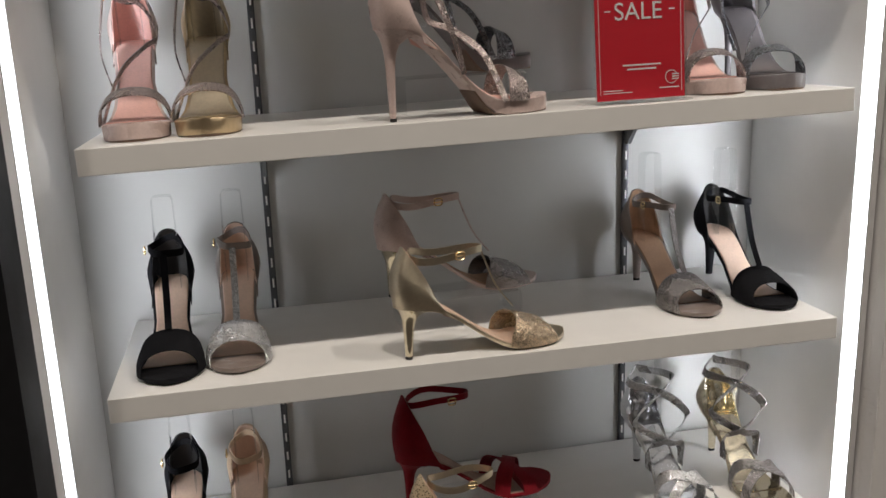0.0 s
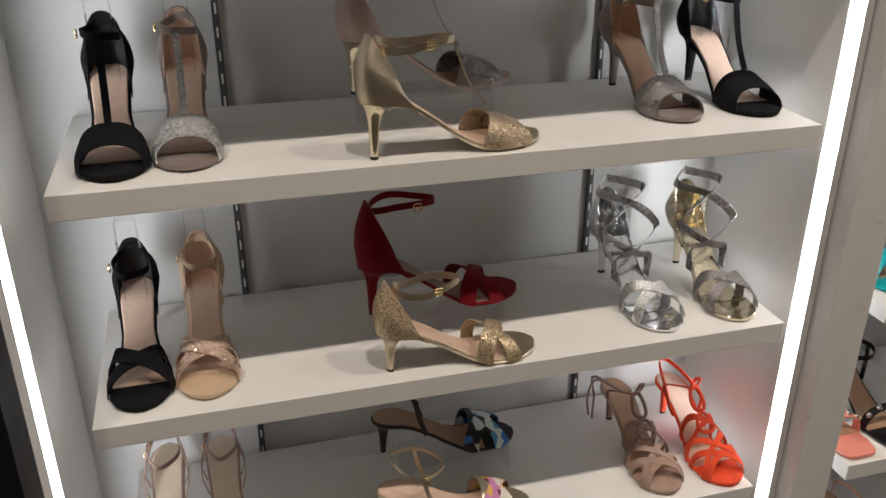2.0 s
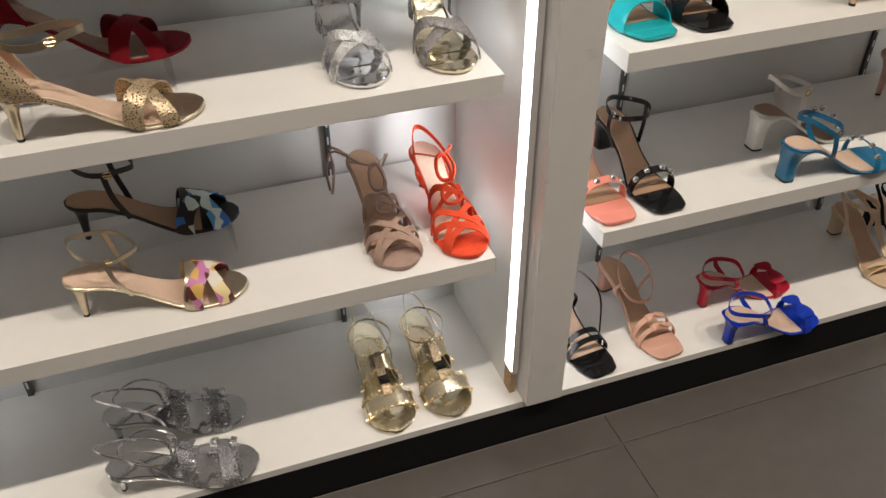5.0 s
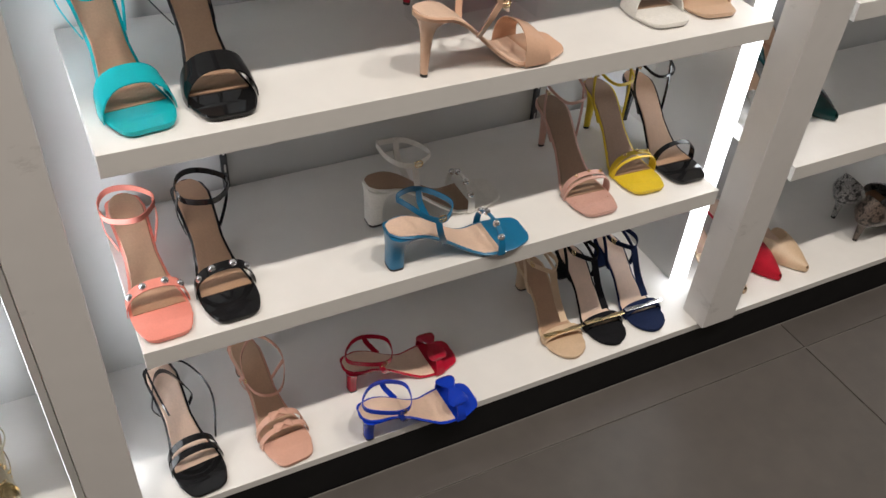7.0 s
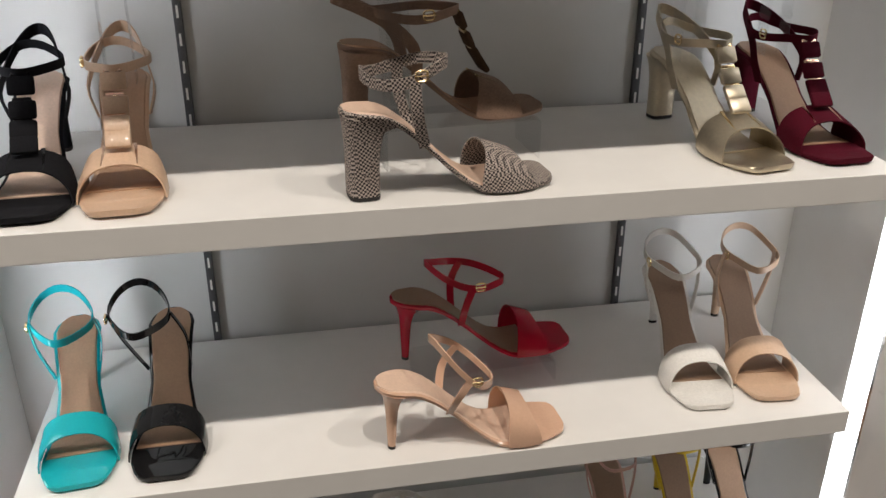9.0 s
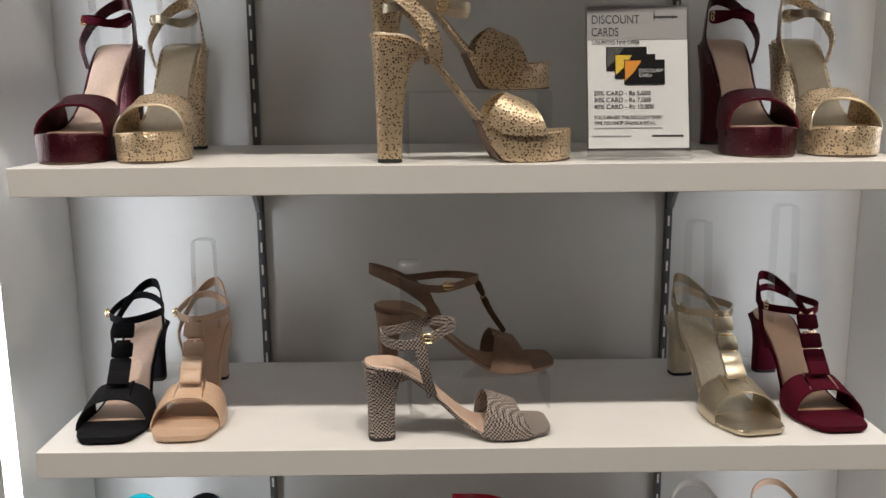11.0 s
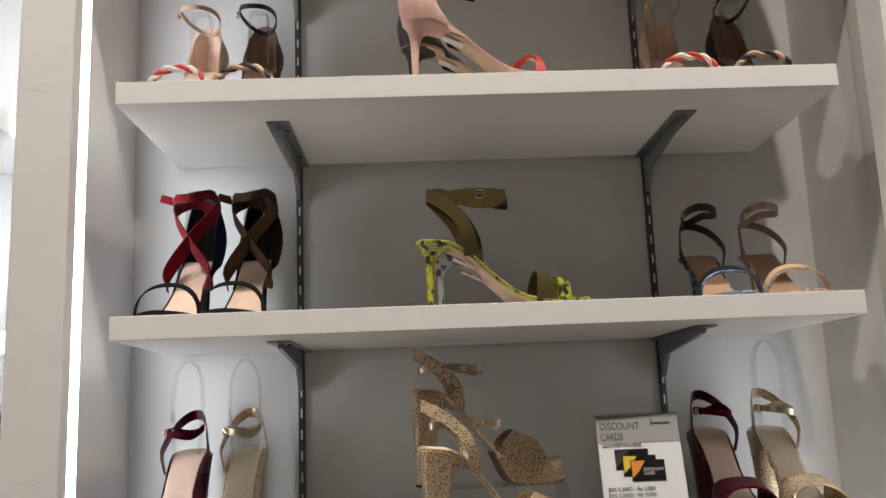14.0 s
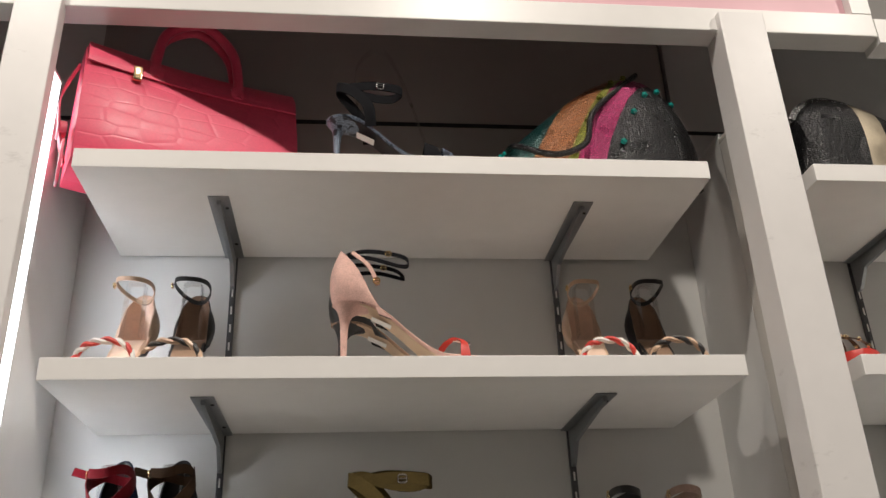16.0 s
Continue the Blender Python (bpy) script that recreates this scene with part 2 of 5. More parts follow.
# ---- mesh helpers ----


def part(name, bm, material, parent=None, label="", smooth=True):
    me = bpy.data.meshes.new(name)
    bmesh.ops.recalc_face_normals(bm, faces=bm.faces)
    if smooth:
        for f in bm.faces:
            f.smooth = True
        for e in bm.edges:
            if len(e.link_faces) == 2 and e.calc_face_angle(0) > 0.65:
                e.smooth = False
    bm.to_mesh(me)
    bm.free()
    me.materials.append(material)
    ob = new(name, me)
    ob.parent = parent
    if label:
        tagged(ob, label)
    return ob


def box(bm, x0, x1, y0, y1, z0, z1, bevel=0.0):
    made = bmesh.ops.create_cube(bm, size=1.0)["verts"]
    for v in made:
        v.co = Vector(((x0 + x1) / 2 + v.co.x * (x1 - x0), (y0 + y1) / 2 + v.co.y * (y1 - y0), (z0 + z1) / 2 + v.co.z * (z1 - z0)))
    if bevel:
        edges = list({e for v in made for e in v.link_edges})
        bmesh.ops.bevel(bm, geom=edges, offset=bevel, segments=2, affect="EDGES", profile=0.5)
    return bm


def boxed(*a, bevel=0.0):
    return box(bmesh.new(), *a, bevel=bevel)


def structure(name, bm, material, label):
    return tagged(part(name, bm, material, smooth=False), label, name.split("_")[0], kind="structure")


def loft(loops, cap=True, bm=None):
    bm = bm or bmesh.new()
    rows = [[bm.verts.new(p) for p in lp] for lp in loops]
    n = len(rows[0])
    for a, b in zip(rows, rows[1:]):
        for i in range(n):
            bm.faces.new((a[i], a[(i + 1) % n], b[(i + 1) % n], b[i]))
    if cap:
        bm.faces.new(rows[0][::-1])
        bm.faces.new(rows[-1])
    return bm


def shell(grid, th, bm=None, ring=False):
    """A thick sheet from a grid of points; ring closes it along its first way."""
    bm = bm or bmesh.new()
    n, m = len(grid), len(grid[0])
    g = [[Vector(p) for p in r] for r in grid]
    inner = []
    for i in range(n):
        row = []
        for j in range(m):
            ia, ib = ((i - 1) % n, (i + 1) % n) if ring else (max(i - 1, 0), min(i + 1, n - 1))
            du, dv = g[ib][j] - g[ia][j], g[i][min(j + 1, m - 1)] - g[i][max(j - 1, 0)]
            k = du.cross(dv)
            k = k.normalized() if k.length > 1e-12 else Vector((0, 0, 1))
            row.append(g[i][j] - k * th)
        inner.append(row)
    a = [[bm.verts.new(p) for p in r] for r in g]
    b = [[bm.verts.new(p) for p in r] for r in inner]
    last = n if ring else n - 1
    for i in range(last):
        q = (i + 1) % n
        for j in range(m - 1):
            bm.faces.new((a[i][j], a[q][j], a[q][j + 1], a[i][j + 1]))
            bm.faces.new((b[i][j], b[i][j + 1], b[q][j + 1], b[q][j]))
        bm.faces.new((a[i][0], b[i][0], b[q][0], a[q][0]))
        bm.faces.new((a[i][m - 1], a[q][m - 1], b[q][m - 1], b[i][m - 1]))
    if not ring:
        for i in (0, n - 1):
            for j in range(m - 1):
                bm.faces.new((a[i][j], a[i][j + 1], b[i][j + 1], b[i][j]))
    return bm


def tube(path, r, sides=8, ring=False, bm=None):
    pts = [Vector(p) for p in path]
    n = len(pts)
    loops = []
    ref = Vector((0.13, 0.21, 1)).normalized()
    for i, p in enumerate(pts):
        a, b = (pts[(i - 1) % n], pts[(i + 1) % n]) if ring else (pts[max(i - 1, 0)], pts[min(i + 1, n - 1)])
        d = (b - a).normalized()
        u = d.cross(ref)
        u = u.normalized() if u.length > 1e-4 else Vector((1, 0, 0))
        w = d.cross(u).normalized()
        rr = r[i] if isinstance(r, (list, tuple)) else r
        loops.append([p + (u * math.cos(t) + w * math.sin(t)) * rr for t in [2 * math.pi * k / sides for k in range(sides)]])
    if ring:
        return loft(loops + [loops[0]], cap=False, bm=bm)
    return loft(loops, bm=bm)


def ball(bm, c, r, sx=1, sy=1, sz=1):
    made = bmesh.ops.create_icosphere(bm, subdivisions=1, radius=r)["verts"]
    for v in made:
        v.co = Vector((c[0] + v.co.x * sx, c[1] + v.co.y * sy, c[2] + v.co.z * sz))


def smooth01(t):
    t = min(max(t, 0.0), 1.0)
    return t * t * (3 - 2 * t)


def interp(x, pts):
    for (x0, y0), (x1, y1) in zip(pts, pts[1:]):
        if x <= x1:
            t = (x - x0) / (x1 - x0) if x1 > x0 else 0
            return y0 + (y1 - y0) * max(t, 0)
    return pts[-1][1]


def thing(name, label, category, place=(0, 0, 0), yaw=0.0, group="", tilt=0.0):
    e = new(name)
    e.empty_display_size = 0.05
    e.matrix_world = pose(*place, 0, tilt, yaw)
    return tagged(e, label, category, group)


# ---- the room ----
FY, BY = 1.047, 1.360          # shelf fronts, back board
LEVELS = {"D": 0.055, "C": 0.398, "B": 0.702, "A": 1.003, "T": 1.312, "U": 1.616, "V": 1.917, "W": 2.228}
FZ = -0.045
X0, X1, Y0, ZC = -2.6, 4.4, -3.4, 3.6
# Unseen walls and ceiling that close the room, greyed to cut bounced light.
structure("wall_north", boxed(X0, X1, 1.40, 1.55, FZ, ZC), PAINT, "plain grey shop wall behind the shelving")
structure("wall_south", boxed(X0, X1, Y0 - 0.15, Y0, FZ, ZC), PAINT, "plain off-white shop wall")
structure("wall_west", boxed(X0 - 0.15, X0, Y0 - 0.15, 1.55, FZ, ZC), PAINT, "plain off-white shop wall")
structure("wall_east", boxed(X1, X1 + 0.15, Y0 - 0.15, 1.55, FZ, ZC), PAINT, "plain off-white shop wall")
structure("ceiling", boxed(X0 - 0.15, X1 + 0.15, Y0 - 0.15, 1.55, ZC, ZC + 0.1), PAINT, "plain grey shop ceiling")
floor = structure("floor", boxed(X0 - 0.15, X1 + 0.15, Y0 - 0.15, 1.55, -0.15, FZ - 0.004), GROUT, "grey stone-look floor tiles with thin dark joints")

# ---- the shelving wall ----
POSTS = [(-0.376, -0.292, 1.075), (0.797, 0.866, 1.057), (1.914, 1.992, 1.092), (3.065, 3.141, 1.088)]
# x from, x to, front of the light strip, its back, the bays that it lights
PANELS = [(-0.300, -0.291, 1.110, 1.122, (-1, 1)), (0.782, 0.792, 1.068, 1.098, (-1,)), (0.830, 0.841, 1.114, 1.152, (1,)), (1.943, 1.955, 1.142, 1.172, (-1, 1)), (3.09, 3.102, 1.128, 1.1545, (-1,))]
BAYS = [(-0.304, 0.829, -0.226, 0.732, (-0.023, 0.552)), (0.8295, 1.943, 0.914, 1.853, (1.107, 1.674)), (1.955, 3.09, 2.024, 2.985, (2.25, 2.82))]
for i, (a, b, *_rest) in enumerate(BAYS):
    bm = boxed(a, b, BY, BY + 0.018, 0.055, 2.859)
    structure(f"wall_back_{i + 1}", bm, BACK, "pale grey back board of the shelving bay")
    # Added sheet over the board; its dark colour deepens the top recess's shade.
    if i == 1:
        structure("wall_back_top", boxed(a + 0.001, b - 0.001, BY - 0.006, BY - 0.0005, 2.395, 2.858), RECESSB, "added dark sheet over the back board, shading the top recess")
    structure(f"trim_back_{i + 1}", boxed(a + 0.001, b - 0.001, BY - (0.0085 if i == 1 else 0.0015), BY - (0.0062 if i == 1 else 0.0001), 2.478, 2.486), SLOT, "thin dark joint across the back board")
for i, (a, b, c, d, _sides) in enumerate(PANELS):
    structure(f"wall_divider_{i + 1}", boxed(a, b, d + 0.0005, BY - 0.0005, 0.0555, 2.36), PANEL, "thin white glossy divider panel between bays")
    if i == 1:
        structure("trim_chip", boxed(a, b, c + 0.004, d, 0.056, 0.108), CHIP, "raw chipboard end under the light strip")
for i, (a, b, c) in enumerate(POSTS):
    bm = boxed(a, b, 1.032, c, 0.055, 2.512, bevel=0.0015)
    if i == 1:      # a lip along its rear edge meets the light strip
        box(bm, a, a + 0.014, c - 0.001, c + 0.022, 0.0555, 2.511)
    structure(f"wall_post_{i + 1}", bm, SCUFF, "white laminated upright post between shelving bays")
structure("wall_pier", boxed(-1.3, -0.290, 0.955, 1.030, FZ, ZC), BLACK, "matt black pier beside the shelving")
structure("wall_pier_back", boxed(-1.3, -0.378, 1.031, 1.40, FZ, ZC), BLACK, "matt black pier beside the shelving")
structure("trim_base", boxed(-0.357, 3.2, FY - 0.0005, BY + 0.018, 0.039, 0.055, bevel=0.001), WHITE, "white laminated base board of the shelving")
structure("trim_plinth", boxed(-0.357, 3.2, FY + 0.0005, FY + 0.02, FZ, 0.0385), BLACK, "black plinth under the shelving")
structure("trim_header", boxed(-0.357, 2.2, 1.046, 1.09, 2.482, 2.53, bevel=0.002), WHITE, "white header rail above the shelving")
structure("trim_header_end", boxed(2.165, 2.20, 1.046, 1.075, 2.531, 3.58), WHITE, "white upright frame beside the pink panel")
structure("trim_header_east", boxed(2.201, 3.2, 1.046, 1.09, 2.47, 2.52), WHITE, "white header rail above the shelving")
structure("ceiling_cabinet", boxed(-0.357, 3.2, 1.0905, 1.40, 2.86, 2.88), WHITE, "white top board of the shelving")
structure("wall_pink", boxed(-0.357, 2.164, 1.062, 1.08, 2.531, 3.59), PINKW, "smooth pink wall panel above the shelving")
structure("wall_above_east", boxed(2.2005, 3.2, 1.062, 1.08, 2.5205, 3.59), PAINT, "plain wall panel above the shelving")


def light_strip(a, b, c, d, sides, z0, z1, lit=True):
    e = thing("light_strip", "glowing white vertical light strip on the divider edge" if lit else "unlit opal vertical light strip on the divider edge", "light strip", ((a + b) / 2, d, z0), group="vertical light strips")
    h = (b - a) / 2
    lo, hi = (-h - 0.001 if -1 in sides else -h + 0.006), (h + 0.001 if 1 in sides else h - 0.006)
    if len(sides) == 1:
        part("channel", boxed(*((-h, lo - 0.0003) if lo > -h else (hi + 0.0003, h)), c - d - 0.001, 0, 0, z1 - z0), PANEL, e, "white backing channel", smooth=False)
        part("front_lip", boxed(-h, h, c - d - 0.003, c - d - 0.0012, 0, z1 - z0), PANEL, e, smooth=False)
    part("diffuser", boxed(lo, hi, c - d, 0, 0, z1 - z0, bevel=0.003), LED if lit else OPAL, e, "glowing diffuser" if lit else "unlit diffuser")
    part("end_cap", boxed(-h - 0.0015, h + 0.0015, c - d - 0.0005, 0, z1 - z0 + 0.0005, z1 - z0 + 0.006), OPAL, e)


for (a, b, c, d, sides), z0, z1, lit in ((PANELS[0], 0.057, 2.41, True), (PANELS[1], 0.11, 2.41, True), (PANELS[2], 0.057, 2.41, True), (PANELS[3], 0.057, 1.58, True), (PANELS[3], 1.59, 2.34, False), (PANELS[4], 0.057, 2.47, True)):
    light_strip(a, b, c, d, sides, z0, z1, lit)


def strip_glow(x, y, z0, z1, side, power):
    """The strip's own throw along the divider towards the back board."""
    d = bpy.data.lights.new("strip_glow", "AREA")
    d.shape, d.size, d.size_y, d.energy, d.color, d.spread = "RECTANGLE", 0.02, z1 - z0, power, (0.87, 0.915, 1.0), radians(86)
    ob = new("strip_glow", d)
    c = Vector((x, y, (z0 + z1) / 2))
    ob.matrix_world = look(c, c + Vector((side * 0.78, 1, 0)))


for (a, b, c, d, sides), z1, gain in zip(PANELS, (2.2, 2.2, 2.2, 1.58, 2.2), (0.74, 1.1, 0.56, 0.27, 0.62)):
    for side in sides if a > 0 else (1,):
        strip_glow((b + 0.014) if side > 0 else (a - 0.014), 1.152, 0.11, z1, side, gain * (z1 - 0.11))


def rail(x):
    e = thing("slotted_rail", "dark slotted steel upright rail on the back board", "rail", (x, BY, 0.055), group="slotted rails")
    part("channel", boxed(-0.005, 0.005, -0.008, -0.0005, 0, 2.3, bevel=0.0008), RAIL, e)
    bm = bmesh.new()
    z = 0.02
    while z < 2.28:
        box(bm, -0.0013, 0.0013, -0.0088, -0.0079, z, z + 0.014)
        z += 0.032
    tagged(part("slot_strip", bm, WHITE, e, "pale punched slots", smooth=False), kind="stuff")


def bracket(x, z):
    e = thing("shelf_bracket", "grey steel bracket under a white shelf", "bracket", (x, BY - 0.008, z), group="shelf brackets")
    part("plate", boxed(-0.016, 0.016, -0.225, 0, -0.003, -0.0005, bevel=0.0008), STEEL, e)
    prof = [(0, -0.0032), (-0.215, -0.0032), (-0.215, -0.010), (-0.04, -0.028), (-0.012, -0.06), (0, -0.062)]
    bm = bmesh.new()
    loops = [[Vector((sx, y, zz)) for y, zz in prof] for sx in (-0.003, 0.003)]
    loft(loops, bm=bm)
    part("web", bm, STEEL, e, smooth=False)
    for y in (-0.19, -0.06):
        bm = bmesh.new()
        ball(bm, (0.0095, y, -0.0034), 0.0032, 1, 1, 0.5)
        part("screw", bm, SLOT, e)


def shelf(xa, xb, z):
    e = thing("shelf_board", "thick white laminated shelf board in the shoe display", "shelf", ((xa + xb) / 2, FY, z - 0.030), group="display shelves")
    h = (xb - xa) / 2
    part("board", boxed(-h, h, 0, BY - FY - 0.009, 0, 0.030, bevel=0.0007), WHITE, e, smooth=False)
    return e


SLOPE = pose(0.73, 0, 1.316, 0, -1.38, 0) @ pose(-0.73, 0, -1.312)
for bi, (a, b, xa, xb, rails) in enumerate(BAYS):
    for rx in rails:
        rail(rx)
    for lv, z in LEVELS.items():
        if lv == "D":
            continue
        board = shelf(xa, xb, z)
        sloped = bi == 0 and lv == "T"      # hung one notch lower on one side
        if sloped:
            board.matrix_world = SLOPE @ board.matrix_world
        for rx in rails:
            bracket(rx, z - 0.030 - (0.0241 * (0.73 - rx) - 0.004 if sloped else 0))

# ---- floor tiles ----
TS, TW = 0.6, 1.2
tile_mesh = {}
tx0, ty0 = 2.169 - 4 * TW, 0.972
for iy in range(8):
    for ix in range(6):
        xa, xb = tx0 + ix * TW, tx0 + (ix + 1) * TW
        ya, yb = (ty0, 1.046) if iy == 0 else (ty0 - iy * TS, ty0 - (iy - 1) * TS)
        xa, xb, ya = max(xa, X0), min(xb, X1), max(ya, Y0)
        if xb - xa < 0.05 or yb - ya < 0.05:
            continue
        w, d = round(xb - xa, 3), round(yb - ya, 3)
        if (w, d) not in tile_mesh:
            t = part("tile", boxed(0.0012, w - 0.0012, 0.0012, d - 0.0012, -0.0035, 0.0, bevel=0.0008), TILE, floor, smooth=False)
            tile_mesh[(w, d)] = t.data
        else:
            t = new("tile", tile_mesh[(w, d)])
            t.parent = floor
        t.location = (xa, ya, FZ)

# ---- shoe forms ----
FOOT = [(0, 0.088), (0.2, 0.084), (0.35, 0.074), (0.5, 0.062), (0.6, 0.053), (0.7, 0.044), (0.8, 0.034), (0.9, 0.023), (1.0, 0.012)]
OUTLINE = {
    "round": [(0, 0.004), (0.02, 0.014), (0.06, 0.0225), (0.14, 0.0270), (0.3, 0.0245), (0.42, 0.0228), (0.55, 0.028), (0.66, 0.037), (0.76, 0.0395), (0.86, 0.037), (0.93, 0.029), (0.97, 0.020), (1.0, 0.006)],
    "square": [(0, 0.004), (0.02, 0.014), (0.06, 0.0225), (0.14, 0.0270), (0.3, 0.0245), (0.42, 0.0228), (0.55, 0.028), (0.66, 0.037), (0.76, 0.0395), (0.86, 0.038), (0.94, 0.0325), (0.975, 0.0285), (0.992, 0.0235), (1.0, 0.017)],
    "point": [(0, 0.004), (0.02, 0.014), (0.06, 0.0225), (0.14, 0.0270), (0.3, 0.0245), (0.42, 0.0228), (0.55, 0.028), (0.66, 0.036), (0.74, 0.036), (0.84, 0.027), (0.92, 0.016), (1.0, 0.003)],
}


class Form:
    """The last of a shoe: heel at the origin, toe along +x, on the ground at z = 0."""

    def __init__(self, heel=0.085, plat=0.0, length=0.226, toe="round", wide=1.0):
        self.H, self.P, self.L, self.toe, self.wide = heel, plat, length, toe, wide
        self.th = 0.006

    def w(self, x):
        return interp(min(max(x / self.L, 0), 1), OUTLINE[self.toe]) * self.wide

    def z(self, x):
        u = x / self.L
        front = self.P + self.th
        t = (u - 0.16) / (0.66 - 0.16)
        s = smooth01(t) * 0.75 + min(max(t, 0), 1) * 0.25
        seat = -0.10 * min(u, 0.16) * self.L
        spring = 0.003 * max(u - 0.78, 0) ** 2 / 0.05
        return front + (self.H - front + seat) * (1 - s) + spring

    def bottom(self, x):
        u = x / self.L
        spring = 0.0025 * max(u - 0.80, 0) ** 2 / 0.04
        return max(self.z(x) - self.th - self.P * smooth01((u - 0.50) / 0.12), spring)

    def last(self, x, a, lift=1.0, out=1.03):
        """A point on the foot's skin above station x, at angle a over it (0 and pi are its two sides)."""
        f = interp(min(max(x / self.L, 0), 1), FOOT)
        s = math.sin(a)
        c = math.cos(a)
        return Vector((x, self.w(x) * out * (abs(c) ** 0.85) * (1 if c > 0 else -1), self.z(x) - 0.003 + f * lift * (max(s, 0) ** 0.8)))


def stations(f, n=30):
    return [f.L * (0.5 - 0.5 * math.cos(math.pi * i / (n - 1))) for i in range(n)]


def make_sole(f, e, m, name="sole", label=""):
    loops = []
    for x in stations(f):
        w, t, b = f.w(x), f.z(x), f.bottom(x)
        k = 0.93
        loops.append([Vector(p) for p in ((x, -w, t - 0.0015), (x, -w + 0.002 * (w > 0.004), t), (x, w - 0.002 * (w > 0.004), t), (x, w, t - 0.0015), (x, w * 0.97, b + 0.0015), (x, w * k, b), (x, -w * k, b), (x, -w * 0.97, b + 0.0015))])
    return part(name, loft(loops), m, e, label)


def make_under(f, e, m):
    """The thin dark outsole below a platform or forefoot."""
    loops = []
    for i in range(16):
        x = f.L * (0.52 + 0.475 * i / 15)
        w, b = f.w(x) * 0.94, f.bottom(x)
        loops.append([Vector(p) for p in ((x, -w, b - 0.0004), (x, w, b - 0.0004), (x, w * 0.98, max(b - 0.003, 0)), (x, -w * 0.98, max(b - 0.003, 0)))])
    part("outsole", loft(loops), m, e, "dark outsole")


def make_footbed(f, e, m, end=1.0):
    loops = []
    for i in range(26):
        x = 0.003 + (f.L * end - 0.007) * (0.5 - 0.5 * math.cos(math.pi * i / 25))
        w, t = max(f.w(x) - 0.0028, 0.0015), f.z(x)
        loops.append([Vector(p) for p in ((x, -w, t - 0.001), (x, -w * 0.9, t + 0.0016), (x, 0, t + 0.0010), (x, w * 0.9, t + 0.0016), (x, w, t - 0.001))])
    part("footbed", loft(loops), m, e, "padded inner sole")


def make_heel(f, e, kind, m, tip=RUBBER):
    seat = f.z(0.02) - f.th + 0.001
    fx = {"stiletto": 0.0165, "slim": 0.018, "post": 0.018, "tower": 0.020, "block": 0.017, "flare": 0.022}[kind]
    rx, ry = {"stiletto": (0.0045, 0.0045), "slim": (0.0052, 0.0056), "post": (0.0085, 0.0105), "tower": (0.0148, 0.0165), "block": (0.0135, 0.0150), "flare": (0.0175, 0.0195)}[kind]
    sx, sy = 0.0275, f.w(0.03) * 0.98
    power = {"stiletto": 3.2, "slim": 3.3, "post": 5.0, "tower": 2.2, "block": 4.5, "flare": 4.0}[kind]
    sq = 0.55 if kind in ("block", "flare", "tower", "post") else 1.0
    loops = []
    n = 12
    for i in range(n + 1):
        t = i / n
        k = t ** power if kind in ("block", "flare", "tower", "post") else (0.2 * t + 0.8 * t ** 7 if kind == "slim" else 0.12 * t + 0.88 * t ** 8)
        z = 0.004 + (seat - 0.004) * t
        cx = fx + (0.0285 - fx) * k
        ax, ay = rx + (sx - rx) * k, ry + (sy - ry) * k
        lp = []
        for q in range(16):
            a = 2 * math.pi * q / 16
            c, s = math.cos(a), math.sin(a)
            px = ax * math.copysign(abs(c) ** sq, c)
            if px > 0 and t < 0.85:
                px *= 0.75
            zz = z + (f.z(cx + px) - f.z(0.02)) * k if t > 0.6 else z
            lp.append(Vector((cx + px, ay * math.copysign(abs(s) ** sq, s), zz)))
        loops.append(lp)
    h = part("heel", loft(loops), m, e)
    b = loops[0]
    cap = [[Vector((p.x, p.y, zz)) for p in b] for zz in (0.0, 0.0039)]
    part("heel_tip", loft(cap), tip, h, "dark heel tip")
    return h


def band(f, back, front, lift=1.0, th=0.0016, n=17, m=5, out=1.03, skew=0.0):
    """A strap or vamp over the foot. back, front: (fraction of length at the sides, at the crown)."""
    grid = []
    for i in range(n):
        a = math.pi * i / (n - 1)
        s = math.sin(a) ** 1.4
        sk = skew * (i / (n - 1) - 0.5)
        b = (back[0] + (back[1] - back[0]) * s + sk) * f.L
        c = (front[0] + (front[1] - front[0]) * s + sk) * f.L
        grid.append([f.last(b + (c - b) * j / (m - 1), a, lift, out) for j in range(m)])
    return shell(grid, -th)


def cross_strap(f, xa, xb, width, lift=1.0, th=0.0016, out=1.03, bulge=0.0):
    """A strap that leaves one side at xa and reaches the other at xb (fractions)."""
    grid = []
    n = 17
    for i in range(n):
        t = i / (n - 1)
        a = math.pi * t
        x = (xa + (xb - xa) * (0.5 - 0.5 * math.cos(a)) + bulge * math.sin(a)) * f.L
        grid.append([f.last(x + width * (j / 2 - 0.5), a, lift, out) for j in range(3)])
    return shell(grid, -th)


def ring_strap(c, rx, ry, width, slope=0.0, th=0.0016, lean=0.0, n=28):
    """A strap standing as a loop round the ankle."""
    grid = []
    for i in range(n):
        a = 2 * math.pi * i / n
        x, y = rx * math.cos(a), ry * math.sin(a)
        wob = 0.0035 * math.sin(2 * a + 0.7 + 60 * c[2]) + 0.0015 * math.sin(3 * a + 90 * c[2])
        x *= 1 + 0.06 * math.sin(3 * a + 70 * c[2])
        y *= 1 + 0.10 * math.sin(2 * a + 50 * c[2])
        grid.append([Vector((c[0] + x + lean * dz, c[1] + y, c[2] + slope * x + wob + dz)) for dz in (-width / 2, 0, width / 2)])
    return shell(grid, th, ring=True)


